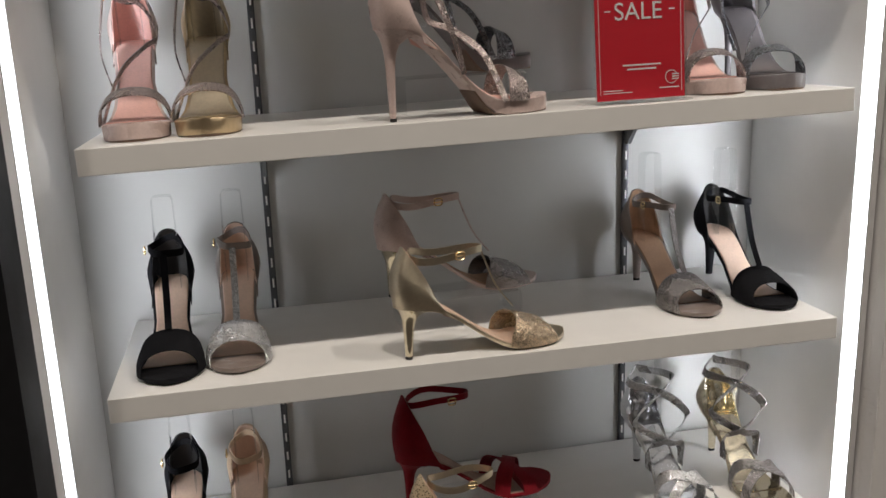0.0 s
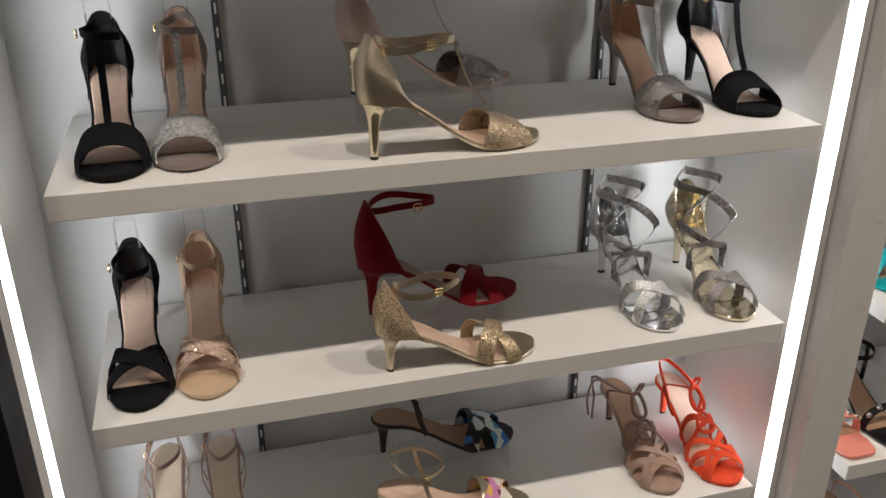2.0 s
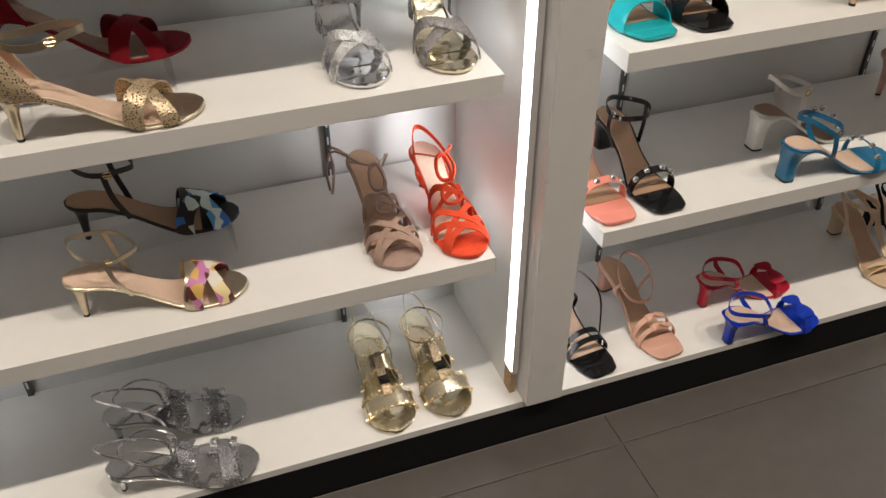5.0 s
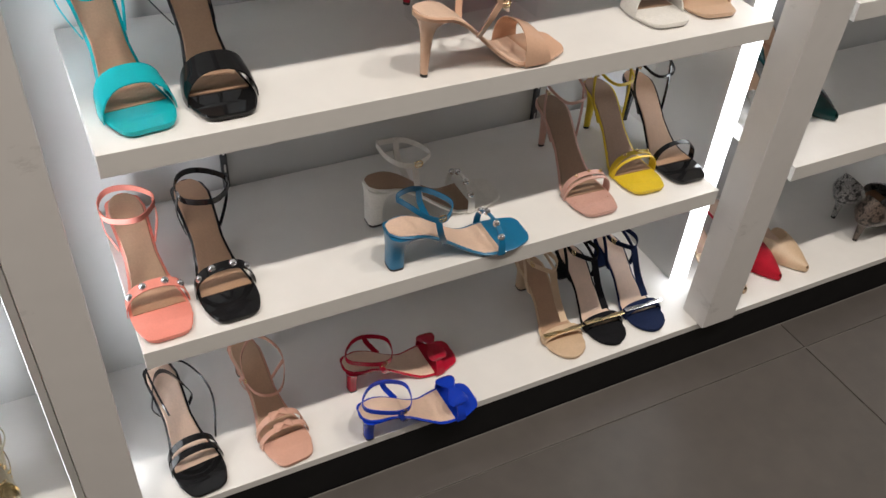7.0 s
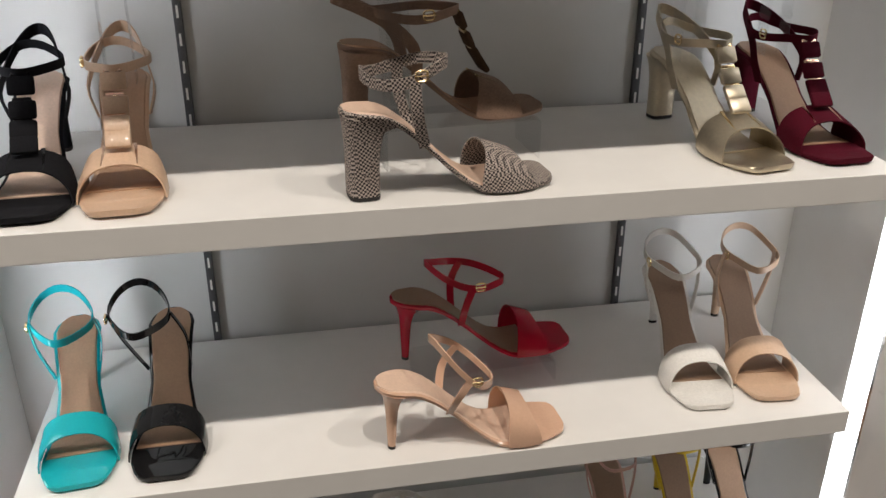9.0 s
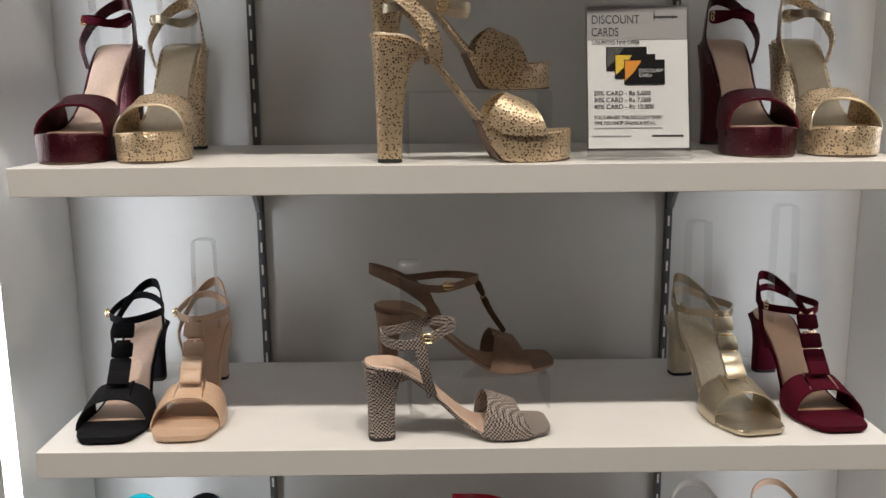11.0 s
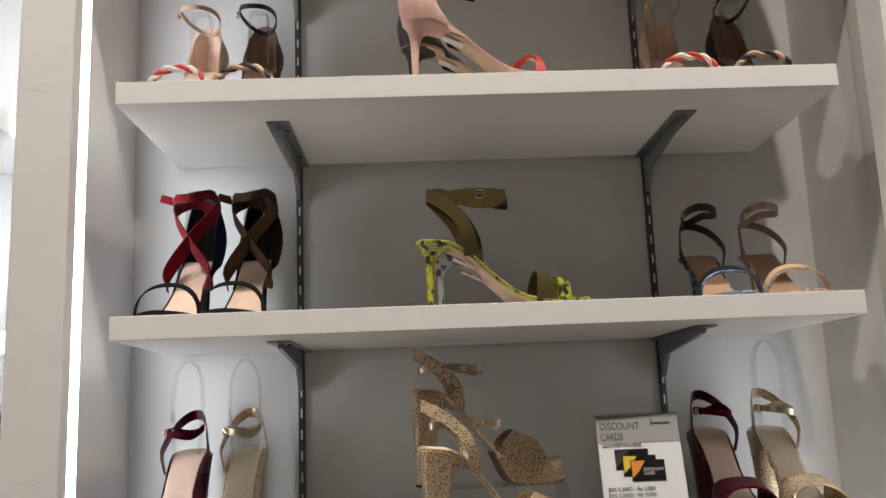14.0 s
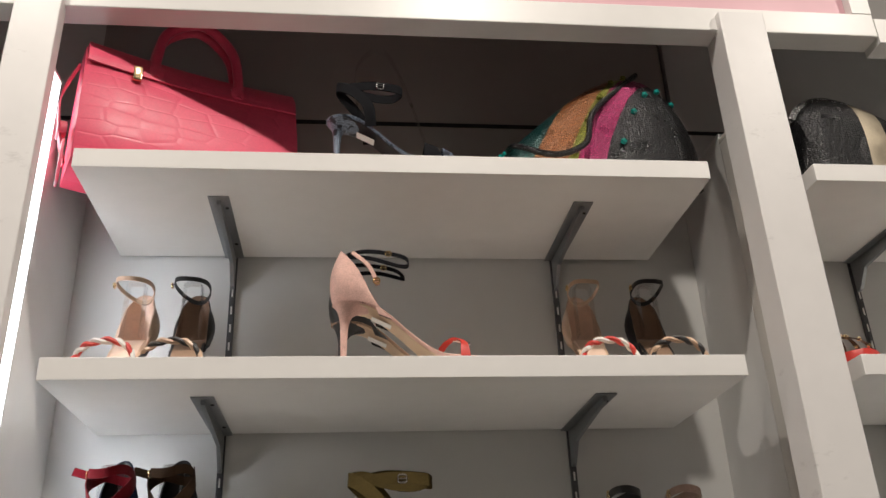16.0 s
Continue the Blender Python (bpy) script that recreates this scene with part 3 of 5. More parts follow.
def ribbon(path, width, th=0.0015, across=None):
    """A flat strap along a path; across: which way its width lies at each point."""
    pts = [Vector(p) for p in path]
    grid = []
    for i, p in enumerate(pts):
        d = (pts[min(i + 1, len(pts) - 1)] - pts[max(i - 1, 0)]).normalized()
        k = Vector(across[i] if isinstance(across, list) else across).normalized()
        k = (k - d * k.dot(d)).normalized()
        grid.append([p - k * width / 2, p, p + k * width / 2])
    return shell(grid, th)


def smooth_path(ctrl, n=18):
    """Points along a soft curve through the control points."""
    p = [Vector(c) for c in ctrl]
    out = []
    seg = len(p) - 1
    for i in range(n):
        t = i / (n - 1) * seg
        k = min(int(t), seg - 1)
        u = t - k
        a, b, c, d = p[max(k - 1, 0)], p[k], p[k + 1], p[min(k + 2, seg)]
        out.append(0.5 * ((2 * b) + (c - a) * u + (2 * a - 5 * b + 4 * c - d) * u * u + (3 * b - a - 3 * c + d) * u ** 3))
    return out


def make_counter(f, e, m, lining, height=0.072, reach=0.32, peak=0.9, lean=0.014):
    """The cup that closes the back of the shoe."""
    def grid(out):
        g = []
        for i in range(21):
            q = -1 + 2 * i / 20
            x = reach * f.L * abs(q) ** 1.7
            top = height * max(math.cos(abs(q) * math.pi / 2), 0) ** peak + 0.004
            row = []
            for j in range(7):
                v = j / 6
                z = f.z(x) - 0.004 + (top + 0.004) * v
                k = 1 - abs(q)
                nar = 1 + (0.30 * math.sin(math.pi * min(1.15 * v, 1)) - 0.28 * v * v) * min(1, 1.6 * k)
                row.append(Vector((x * (1 - 0.25 * v) + lean * v ** 1.6 * k - 0.007 * math.sin(v * 3.1) * k, math.copysign(f.w(x) * out * nar, q) if abs(q) > 0.01 else 0.0, z)))
            g.append(row)
        return g
    g = grid(1.02)
    c = part("counter", shell(g, -0.0016), m, e)
    inner = [[p + Vector((0.0022 * (1 - p.x / (reach * f.L)), 0, -0.0012)) for p in row] for row in grid(0.955)]
    part("lining", shell(inner, -0.0006), BLKL if m is BLKS else lining, c, "soft inner lining")
    return c


def make_buckle(at, parent, m=SILVM, size=0.008, yaw=0.0):
    bm = bmesh.new()
    s = size
    pts = [Vector((s * 0.9 * math.copysign(abs(math.cos(a)) ** 0.6, math.cos(a)), 0, s * 0.8 * math.copysign(abs(math.sin(a)) ** 0.6, math.sin(a)))) for a in [2 * math.pi * i / 16 for i in range(16)]]
    r = Matrix.Rotation(radians(yaw), 3, "Z")
    tube([r @ p + Vector(at) for p in pts], 0.0011, 6, ring=True, bm=bm)
    tube([r @ Vector((-s, -0.0008, 0)) + Vector(at), r @ Vector((s, -0.0008, 0)) + Vector(at)], 0.0008, 5, bm=bm)
    part("buckle", bm, m, parent, "small metal buckle")


def make_ankle(f, e, m, height=0.066, rx=0.046, ry=0.024, width=0.009, slope=0.0, buckle=GOLDM, cx=None, side=-1, tail=False, flop=0.0):
    cx = rx + 0.020 if cx is None else cx
    c = (cx, flop, f.z(0.02) + height)
    s = part("ankle_strap", ring_strap(c, rx, ry, width, slope), m, e)
    if buckle:
        make_buckle((cx + rx * 0.25, flop + side * (ry + 0.0015), c[2] + slope * rx * 0.25), s, buckle, min(width * 0.72, 0.0062))
    if tail:
        p = [(cx - rx * 0.3, side * (ry + 0.002), c[2]), (cx - rx * 0.2, side * (ry + 0.014), c[2] + 0.004), (cx - rx * 0.1, side * (ry + 0.028), c[2] + 0.008)]
        part("strap_end", ribbon(smooth_path(p, 8), width * 0.9, across=(0, 0, 1)), m, s)
    return c


def make_loop(f, e, m, height=0.05, rx=0.042, ry=0.034, width=0.009, slope=-0.2, cx=0.060, flop=0.0, base=0.36, buckle=GOLDM, side=-1):
    """An ankle loop carried by a short strap on each side of the arch."""
    c = make_ankle(f, e, m, height, rx, ry, width, slope, buckle, cx, side, flop=flop)
    x = base * f.L
    for sd in (-1, 1):
        foot = Vector((x, sd * f.w(x) * 1.02, f.z(x) - 0.004))
        top = Vector((cx + rx * 0.10, flop + sd * ry, c[2] + slope * rx * 0.10))
        mid = foot.lerp(top, 0.5) + Vector((-0.004, sd * 0.006, 0.002))
        part("side_strap", ribbon(smooth_path([foot, mid, top], 12), width, across=(1, 0, 0.25)), m, e)
    return c


def make_shank(f, e, m):
    """The leather underside between the heel and the tread."""
    loops = []
    for i in range(20):
        x = f.L * (0.15 + 0.80 * i / 19)
        w, b = max(f.w(x) * 0.90 - 0.001, 0.002), f.bottom(x)
        loops.append([Vector(p) for p in ((x, -w, b + 0.0005), (x, w, b + 0.0005), (x, w * 0.97, max(b - 0.0012, -0.0004)), (x, -w * 0.97, max(b - 0.0012, -0.0004)))])
    part("shank", loft(loops), m, e, "pale leather underside")


def make_tbar(f, e, m, top, start=0.66, width=0.008, name="t_strap"):
    """A strap up the instep to the front of the ankle strap."""
    p0 = f.last(start * f.L, math.pi / 2) + Vector((0, 0, 0.001))
    mid = Vector(((p0.x * 0.45 + top[0] * 0.55), 0, p0.z * 0.55 + top[2] * 0.45 - 0.004))
    path = smooth_path([p0, mid, top], 14)
    part(name, ribbon(path, width, across=(0, 1, 0)), m, e)


def make_sling(f, e, m, height=0.075, base=0.34, width=0.010, back=-0.004, flop=0.0):
    """A strap that rises from both sides of the arch and loops behind the heel."""
    x = base * f.L
    ctrl = [(x, -f.w(x) * 1.02, f.z(x) - 0.004)]
    for k in range(1, 12):
        a = math.pi * k / 12
        q = math.sin(a) ** 0.9
        ctrl.append((x + (back - x) * q ** 2.4, -0.034 * math.cos(a) * (1 - 0.1 * q) + flop * q, f.z(x) + (f.H + height - f.z(x)) * q))
    ctrl.append((x, f.w(x) * 1.02, f.z(x) - 0.004))
    path = smooth_path(ctrl, 31)
    acr = []
    for i in range(31):
        t = abs(i / 30 - 0.5) * 2
        acr.append((t * 0.9 + 0.02, 0, 1 - t * 0.6))
    return part("sling_strap", ribbon(path, width, across=acr), m, e)


def make_support(f, e, height=0.15, front=False):
    """A folded strip of clear plastic that holds the straps up."""
    x, z = 0.045, f.z(0.045) + 0.002
    h = height * 0.9
    p = [(x + 0.012, -0.014, z), (x + 0.010, -0.014, z + h * 0.5), (x + 0.008, -0.013, z + h * 0.88), (x + 0.008, -0.0115, z + h * 0.985), (x + 0.008, 0, z + h), (x + 0.008, 0.0115, z + h * 0.985), (x + 0.008, 0.013, z + h * 0.88), (x + 0.010, 0.014, z + h * 0.5), (x + 0.012, 0.014, z)]
    if front:
        p = [(x + 0.012, -0.017, z), (x + 0.010, -0.021, z + h * 0.5), (x + 0.008, -0.017, z + h * 0.85), (x + 0.008, 0, z + h), (x + 0.008, 0.017, z + h * 0.85), (x + 0.010, 0.021, z + h * 0.5), (x + 0.012, 0.017, z)]
    part("plastic_support", ribbon(smooth_path(p, 22), 0.022, 0.0007, across=(1, 0, 0)), CLEAR, e, "clear plastic support strip")


def make_studs(f, e, m, x, count, lift=1.0, r=0.0056, spread=0.78, name="studs"):
    for i in range(count):
        a = math.pi * (0.5 + spread * ((i + 0.5) / count - 0.5))
        c = f.last(x * f.L, a, lift) + Vector((0, 0, 0.002))
        bm = bmesh.new()
        made = bmesh.ops.create_icosphere(bm, subdivisions=2, radius=r)["verts"]
        for v in made:
            v.co += c
        part("stud", bm, m, e, "bright round stud")


def make_plates(f, e, m, metal, top, start=0.70):
    """A column of cushioned squares joined by metal bars, up the instep."""
    p0 = f.last(start * f.L, math.pi / 2) + Vector((0, 0, 0.003))
    path = smooth_path([p0, ((p0.x + top[0]) / 2, 0, (p0.z + top[2]) / 2 - 0.006), top], 9)
    for i in (0, 2, 4, 6):
        a, b = path[i], path[i + 1]
        d = (b - a).normalized()
        c = (a + b) / 2
        n = d.cross(Vector((0, 1, 0))).normalized()
        bm = boxed(-0.0092, 0.0092, -0.0125, 0.0125, -0.002, 0.0045, bevel=0.0028)
        rot = Matrix((d, Vector((0, 1, 0)), -n if n.z < 0 else n)).transposed()
        for v in bm.verts:
            v.co = rot @ v.co + c
        part("square_plate", bm, m, e)
        c2 = path[i + 1] + d * 0.004
        bm = boxed(-0.0028, 0.0028, -0.0085, 0.0085, -0.0012, 0.0024, bevel=0.0008)
        for v in bm.verts:
            v.co = rot @ v.co + c2
        part("metal_bar", bm, metal, e, "shiny metal bar")


def make_bow(f, e, m, x=0.8, s=1.0):
    c = f.last(x * f.L, math.pi / 2) + Vector((0, 0, 0.004))
    bm = bmesh.new()
    for sy in (-1, 1):
        loops = []
        for i in range(6):
            t = i / 5
            w = (0.006 + 0.0095 * math.sin(t * 2.0)) * s * (0.80 if i == 5 else 1)
            h = (0.0025 + 0.0035 * math.sin(t * 2.6)) * s * (0.5 if i == 5 else 1)
            yy = sy * (0.002 + 0.026 * t) * s
            loops.append([c + Vector((w * math.cos(q), yy, h * math.sin(q) + 0.0012 * math.sin(5 * q) + 0.002 - 0.007 * t)) for q in [2 * math.pi * k / 10 for k in range(10)]])
        loft(loops, bm=bm)
    part("bow", bm, m, e, "knotted bow")
    bm = bmesh.new()
    ball(bm, c + Vector((0, 0, 0.001)), 0.0058 * s, 1.1, 0.8, 0.8)
    part("knot", bm, m, e)


def shoe(label, toe_at, yaw, z, heel=0.085, plat=0.0, toe="round", length=0.226, hk="slim", sole=None, hm=None, bed=None, wide=1.0, group="", name="high_heel_sandal", category="sandal", roll=0.0):
    """The base of a shoe: sole, inner sole and heel, its toe at toe_at on the level z."""
    f = Form(heel, plat, length, toe, wide)
    c, s = math.cos(radians(yaw)), math.sin(radians(yaw))
    e = thing(name, label, category, (toe_at[0] - c * length, toe_at[1] - s * length, z + 0.0006), yaw, group)
    make_sole(f, e, sole)
    if plat:
        make_under(f, e, SOLEM)
    if bed:
        make_footbed(f, e, bed, 0.775 if toe != "bed" else 1.0)
    make_heel(f, e, hk, hm or sole)
    return f, e


SOLEM = leather("brown_outsole", (0.16, 0.10, 0.07), 0.6)
TAN = leather("tan_inner_sole", (0.46, 0.285, 0.18), 0.5)
PALE = leather("pale_nude_inner_sole", (0.72, 0.52, 0.40), 0.5)
CREAM = leather("cream_inner_sole", (0.72, 0.60, 0.45), 0.5)
BROWNB = leather("brown_inner_sole", (0.30, 0.19, 0.125), 0.5)
PINKB = leather("pink_inner_sole", (0.80, 0.48, 0.42), 0.45)
BLKS = suede("black_suede", (0.012, 0.012, 0.014))
BLKP = patent("black_patent", (0.010, 0.010, 0.011))
BLKL = leather("black_leather", (0.014, 0.013, 0.013), 0.4)
NUDE = leather("nude_leather", (0.60, 0.41, 0.28), 0.38, 0.2)
NUDEP = patent("nude_patent", (0.64, 0.41, 0.29))
SATINP = leather("pale_pink_satin", (0.55, 0.43, 0.395), 0.28)
SATING = foil("bronze_satin", (0.60, 0.47, 0.30), 0.38)
TAUPE = leather("taupe_satin", (0.23, 0.185, 0.165), 0.32)
GREYS = leather("dark_grey_satin", (0.15, 0.135, 0.14), 0.35)
GLITS = glitter("silver_glitter", (0.64, 0.64, 0.65), 950, 0.7, 0.45)
GLITG = glitter("gold_glitter", (0.60, 0.47, 0.33), 900, 0.7, 0.4)
GLITR = glitter("rose_glitter", (0.46, 0.39, 0.37), 1100)
GLITT = glitter("taupe_glitter", (0.33, 0.305, 0.30), 1000)
GLITD = glitter("dark_glitter", (0.22, 0.23, 0.25))
GOLDF = foil("gold_foil", (0.72, 0.64, 0.48), 0.16)
SILVF = foil("silver_foil", (0.74, 0.74, 0.75), 0.14)
GOLDL = foil("pale_gold_leather", (0.60, 0.52, 0.39), 0.36)
GOLDST = stones("gold_stones", (0.06, 0.040, 0.022), (0.66, 0.51, 0.335), 330, 0.5, 0.8, 0.25)
ROSEST = glitter("rose_stones", (0.68, 0.49, 0.385), 800, 0.6, 0.5)
SILVST = stones("silver_stones", (0.85, 0.86, 0.88), (0.25, 0.25, 0.27))
CRIMS = suede("crimson_suede", (0.42, 0.012, 0.028))
REDS = suede("red_suede", (0.20, 0.006, 0.014))
BURG = suede("burgundy_suede", (0.068, 0.005, 0.013))
BURGST = stones("burgundy_stones", (0.17, 0.016, 0.026), (0.055, 0.004, 0.010), 420, 0.4, 0.7, 0.10)
CORALS = suede("coral_suede", (0.78, 0.085, 0.035))
TAUPES = suede("taupe_suede", (0.40, 0.275, 0.225))
REDP = patent("red_patent", (0.45, 0.010, 0.034))
BLUEP = patent("cobalt_patent", (0.008, 0.045, 0.48))
TURQ = patent("turquoise_patent", (0.010, 0.42, 0.47))
TEAL = leather("teal_leather", (0.004, 0.145, 0.30), 0.35, 0.3)
CORALP = patent("coral_patent", (0.82, 0.29, 0.23))
WHITEL = leather("white_leather", (0.78, 0.76, 0.72), 0.45)
YELL = leather("yellow_leather", (0.70, 0.50, 0.02), 0.4, 0.2)
NAVY = suede("navy_suede", (0.014, 0.022, 0.06))
DUSTY = leather("dusty_pink_leather", (0.60, 0.35, 0.29), 0.32, 0.3)
PINKP = patent("pink_nude_patent", (0.66, 0.38, 0.29))
BEIGE = leather("beige_leather", (0.62, 0.45, 0.30), 0.45)
HOUND = check_cloth("glen_check_cloth", (0.46, 0.39, 0.345), (0.018, 0.014, 0.016), 470)
YSNK = snake("yellow_snakeskin", (0.58, 0.60, 0.05), (0.02, 0.02, 0.015), 300)
GSNK = snake("grey_snakeskin", (0.38, 0.37, 0.36), (0.03, 0.03, 0.035))
BSNK = snake("blue_grey_snakeskin", (0.20, 0.25, 0.33), (0.010, 0.013, 0.022))
BROWNS = suede("warm_brown_suede", (0.25, 0.165, 0.12))
OLIVE = suede("olive_suede", (0.075, 0.055, 0.020))
DBRWN = suede("dark_brown_suede", (0.075, 0.045, 0.028))
DRED = suede("dark_red_suede", (0.19, 0.009, 0.016))
DENIM = print_cloth("denim_print", [(0.03, 0.06, 0.14), (0.12, 0.18, 0.30), (0.35, 0.40, 0.50), (0.02, 0.03, 0.06)], 120)
ROSEP = suede("rose_suede", (0.66, 0.42, 0.36))
BLUEPR = print_cloth("blue_print", [(0.01, 0.01, 0.012), (0.03, 0.16, 0.55), (0.01, 0.01, 0.012), (0.62, 0.72, 0.70), (0.06, 0.30, 0.55)], 62)
GOLDPR = print_cloth("gold_print", [(0.70, 0.42, 0.13), (0.80, 0.66, 0.35), (0.12, 0.03, 0.03), (0.60, 0.22, 0.45), (0.75, 0.70, 0.62)], 66)

# ---- sandals: styles ----


def tbar_sandal(label, at, yaw, z, main, vamp, bed, strap=None, heel=0.080, hm=None, counter=None, thin=False, **k):
    f, e = shoe(label, at, yaw, z, heel=heel, sole=main, hm=hm or main, bed=bed, **k)
    part("vamp", band(f, (0.61, 0.68) if thin else (0.65, 0.655), (0.90, 0.85) if thin else (0.90, 0.825), 0.82 if thin else 0.88), vamp, e)
    make_counter(f, e, counter or main, bed, 0.066)
    c = make_ankle(f, e, strap or main, 0.058, rx=0.049)
    make_tbar(f, e, vamp if not thin else main, (c[0] + 0.049, 0, c[2]), 0.69, 0.0085 if not thin else 0.0035)
    return f, e


def cross_sandal(label, at, yaw, z, main, straps, bed, counter=None, heel=0.078, hm=None, ankle=None, ah=0.056, hc=0.064, **k):
    f, e = shoe(label, at, yaw, z, heel=heel, sole=main, hm=hm or main, bed=bed, **k)
    part("cross_strap", cross_strap(f, 0.62, 0.80, 0.021, 0.84), straps, e)
    part("cross_strap", cross_strap(f, 0.82, 0.62, 0.021, 0.92, out=1.06), straps, e)
    make_counter(f, e, counter or main, bed, hc)
    make_ankle(f, e, ankle or main, ah, tail=k.get("toe") == "tail")
    return f, e


def strappy_platform(label, at, yaw, z, main, strap, bed, inner=None):
    f, e = shoe(label, at, yaw, z, heel=0.112, plat=0.012, sole=main, bed=bed, hk="stiletto", length=0.215)
    part("toe_strap", band(f, (0.70, 0.72), (0.82, 0.80)), strap, e)
    make_counter(f, e, main, bed, 0.078)
    top = f.z(0.02) + 0.055
    swirl = [f.last(0.68 * f.L, math.pi), f.last(0.60 * f.L, math.pi * 0.62, 1.04), f.last(0.47 * f.L, math.pi * 0.30, 1.04), (0.36 * f.L, 0.032, f.z(0.36 * f.L) + 0.040), (0.32 * f.L, 0.018, top - 0.012), (0.34 * f.L, -0.012, top + 0.002)]
    part("swirl_strap", ribbon(smooth_path(swirl, 26), 0.0075, across=(0.75, 0, 0.66)), strap, e)
    rise = [(0.46 * f.L, -f.w(0.46 * f.L) * 1.02, f.z(0.46 * f.L)), (0.38 * f.L, -0.036, f.z(0.38 * f.L) + 0.030), (0.26 * f.L, -0.028, top)]
    part("side_strap", ribbon(smooth_path(rise, 14), 0.007, across=(0.75, 0, 0.66)), strap, e)
    make_ankle(f, e, strap, 0.055, width=0.007)
    make_support(f, e, 0.13)
    return f, e


def wrap_sandal(label, at, yaw, z, main, strap, bed):
    f, e = shoe(label, at, yaw, z, heel=0.082, sole=main, hm=main, bed=bed)
    part("cross_strap", cross_strap(f, 0.66, 0.84, 0.017, 1.0), strap, e)
    part("cross_strap", cross_strap(f, 0.84, 0.64, 0.017, 1.07, out=1.06), strap, e)
    make_counter(f, e, main, bed, 0.062)
    for sd in (1, -1):
        p = [(0.105, -sd * 0.028, f.z(0.105)), (0.105, -sd * 0.026, f.z(0.1) + 0.03), (0.114, 0, f.z(0.1) + 0.044 + 0.002 * sd), (0.096, sd * 0.040, f.z(0.07) + 0.040), (0.092, sd * 0.038, f.z(0.06) + 0.052), (0.086, 0, f.z(0.04) + 0.070 + 0.002 * sd), (0.055, -sd * 0.038, f.z(0.03) + 0.080), (0.010, 0, f.z(0.02) + 0.082)]
        part("wrap_strap", ribbon(smooth_path(p, 34), 0.0155, across=[(0.55, 0, 0.83)] * 34), strap, e)
    make_support(f, e, 0.14)
    return f, e


def strip_sandal(label, at, yaw, z, main, straps, bed):
    f, e = shoe(label, at, yaw, z, heel=0.078, sole=main, bed=bed)
    for i in range(4):
        part("toe_strap", cross_strap(f, 0.63 + 0.05 * i, 0.62 + 0.052 * i, 0.0085, 1.0 + 0.01 * (i % 2)), straps, e)
    make_sling(f, e, main, 0.055, 0.40, 0.006)
    make_sling(f, e, main, 0.035, 0.32, 0.006)
    make_ankle(f, e, main, 0.046, width=0.007, rx=0.050)
    return f, e


def cutout_sandal(label, at, yaw, z, main, bed, tie=False):
    f, e = shoe(label, at, yaw, z, heel=0.076, sole=main, bed=bed, length=0.232)
    for a, b, lf in ((0.60, 0.88, 1.0), (0.88, 0.62, 1.04), (0.74, 0.90, 1.0), (0.90, 0.74, 1.02)):
        part("cut_strap", cross_strap(f, a, b, 0.0105, lf), main, e)
    for x, r in ((0.60, 0.013), (0.47, 0.014)):
        c = f.last(x * f.L, math.pi / 2)
        pts = [f.last(x * f.L + r * math.cos(a), math.pi / 2 - (r / 0.036) * math.sin(a), 1.02) for a in [2 * math.pi * i / 18 for i in range(18)]]
        part("ring_strap", tube(pts, 0.0032, 6, ring=True), main, e)
    part("cut_strap", cross_strap(f, 0.52, 0.66, 0.008, 1.0), main, e)
    part("cut_strap", cross_strap(f, 0.66, 0.50, 0.008, 1.03), main, e)
    for sd in (-1, 1):
        p = [f.last(0.42 * f.L, math.pi / 2), (0.085, sd * 0.02, f.z(0.08) + 0.055), (0.06, sd * 0.031, f.z(0.06) + 0.03), (0.05, sd * f.w(0.05), f.z(0.05))]
        part("side_strap", ribbon(smooth_path(p, 12), 0.007, across=(0.8, 0, 0.6)), main, e)
    if tie:
        for sd in (0.0, 0.012):
            p = [(0.085, -0.02, f.z(0.08) + 0.055), (0.05 - sd, -0.05, f.z(0.05) + 0.045), (0.045, -0.062 + sd, f.z(0.05) + 0.01), (0.05 + sd, -0.06, f.z(0.05) - 0.025)]
            part("tie_cord", tube(smooth_path(p, 14), 0.002, 6), main, e)
    else:
        make_sling(f, e, main, 0.026, 0.36, 0.008)
    return f, e


def band_sandal(label, at, yaw, z, main, bed, heel=0.088, ah=0.058, hk="slim", buckle=GOLDM, toe="square", band_at=(0.66, 0.68, 0.84, 0.79), sling=0.072, ring=0.038, lift=1.0, slope=-0.3, side=-1, length=0.226, bandm=None, width=0.009, flop=0.0, rx=0.042, cx=0.060):
    f, e = shoe(label, at, yaw, z, heel=heel, sole=main, bed=bed, hk=hk, toe=toe, length=length)
    part("toe_strap", band(f, band_at[:2], band_at[2:], lift), bandm or main, e)
    if ring:
        make_loop(f, e, main, ring, rx=rx, width=width, slope=slope, buckle=buckle, side=side, cx=cx, flop=flop)
    else:
        make_sling(f, e, main, sling * 0.8, 0.36, width * 1.1, 0.034, flop)
    return f, e


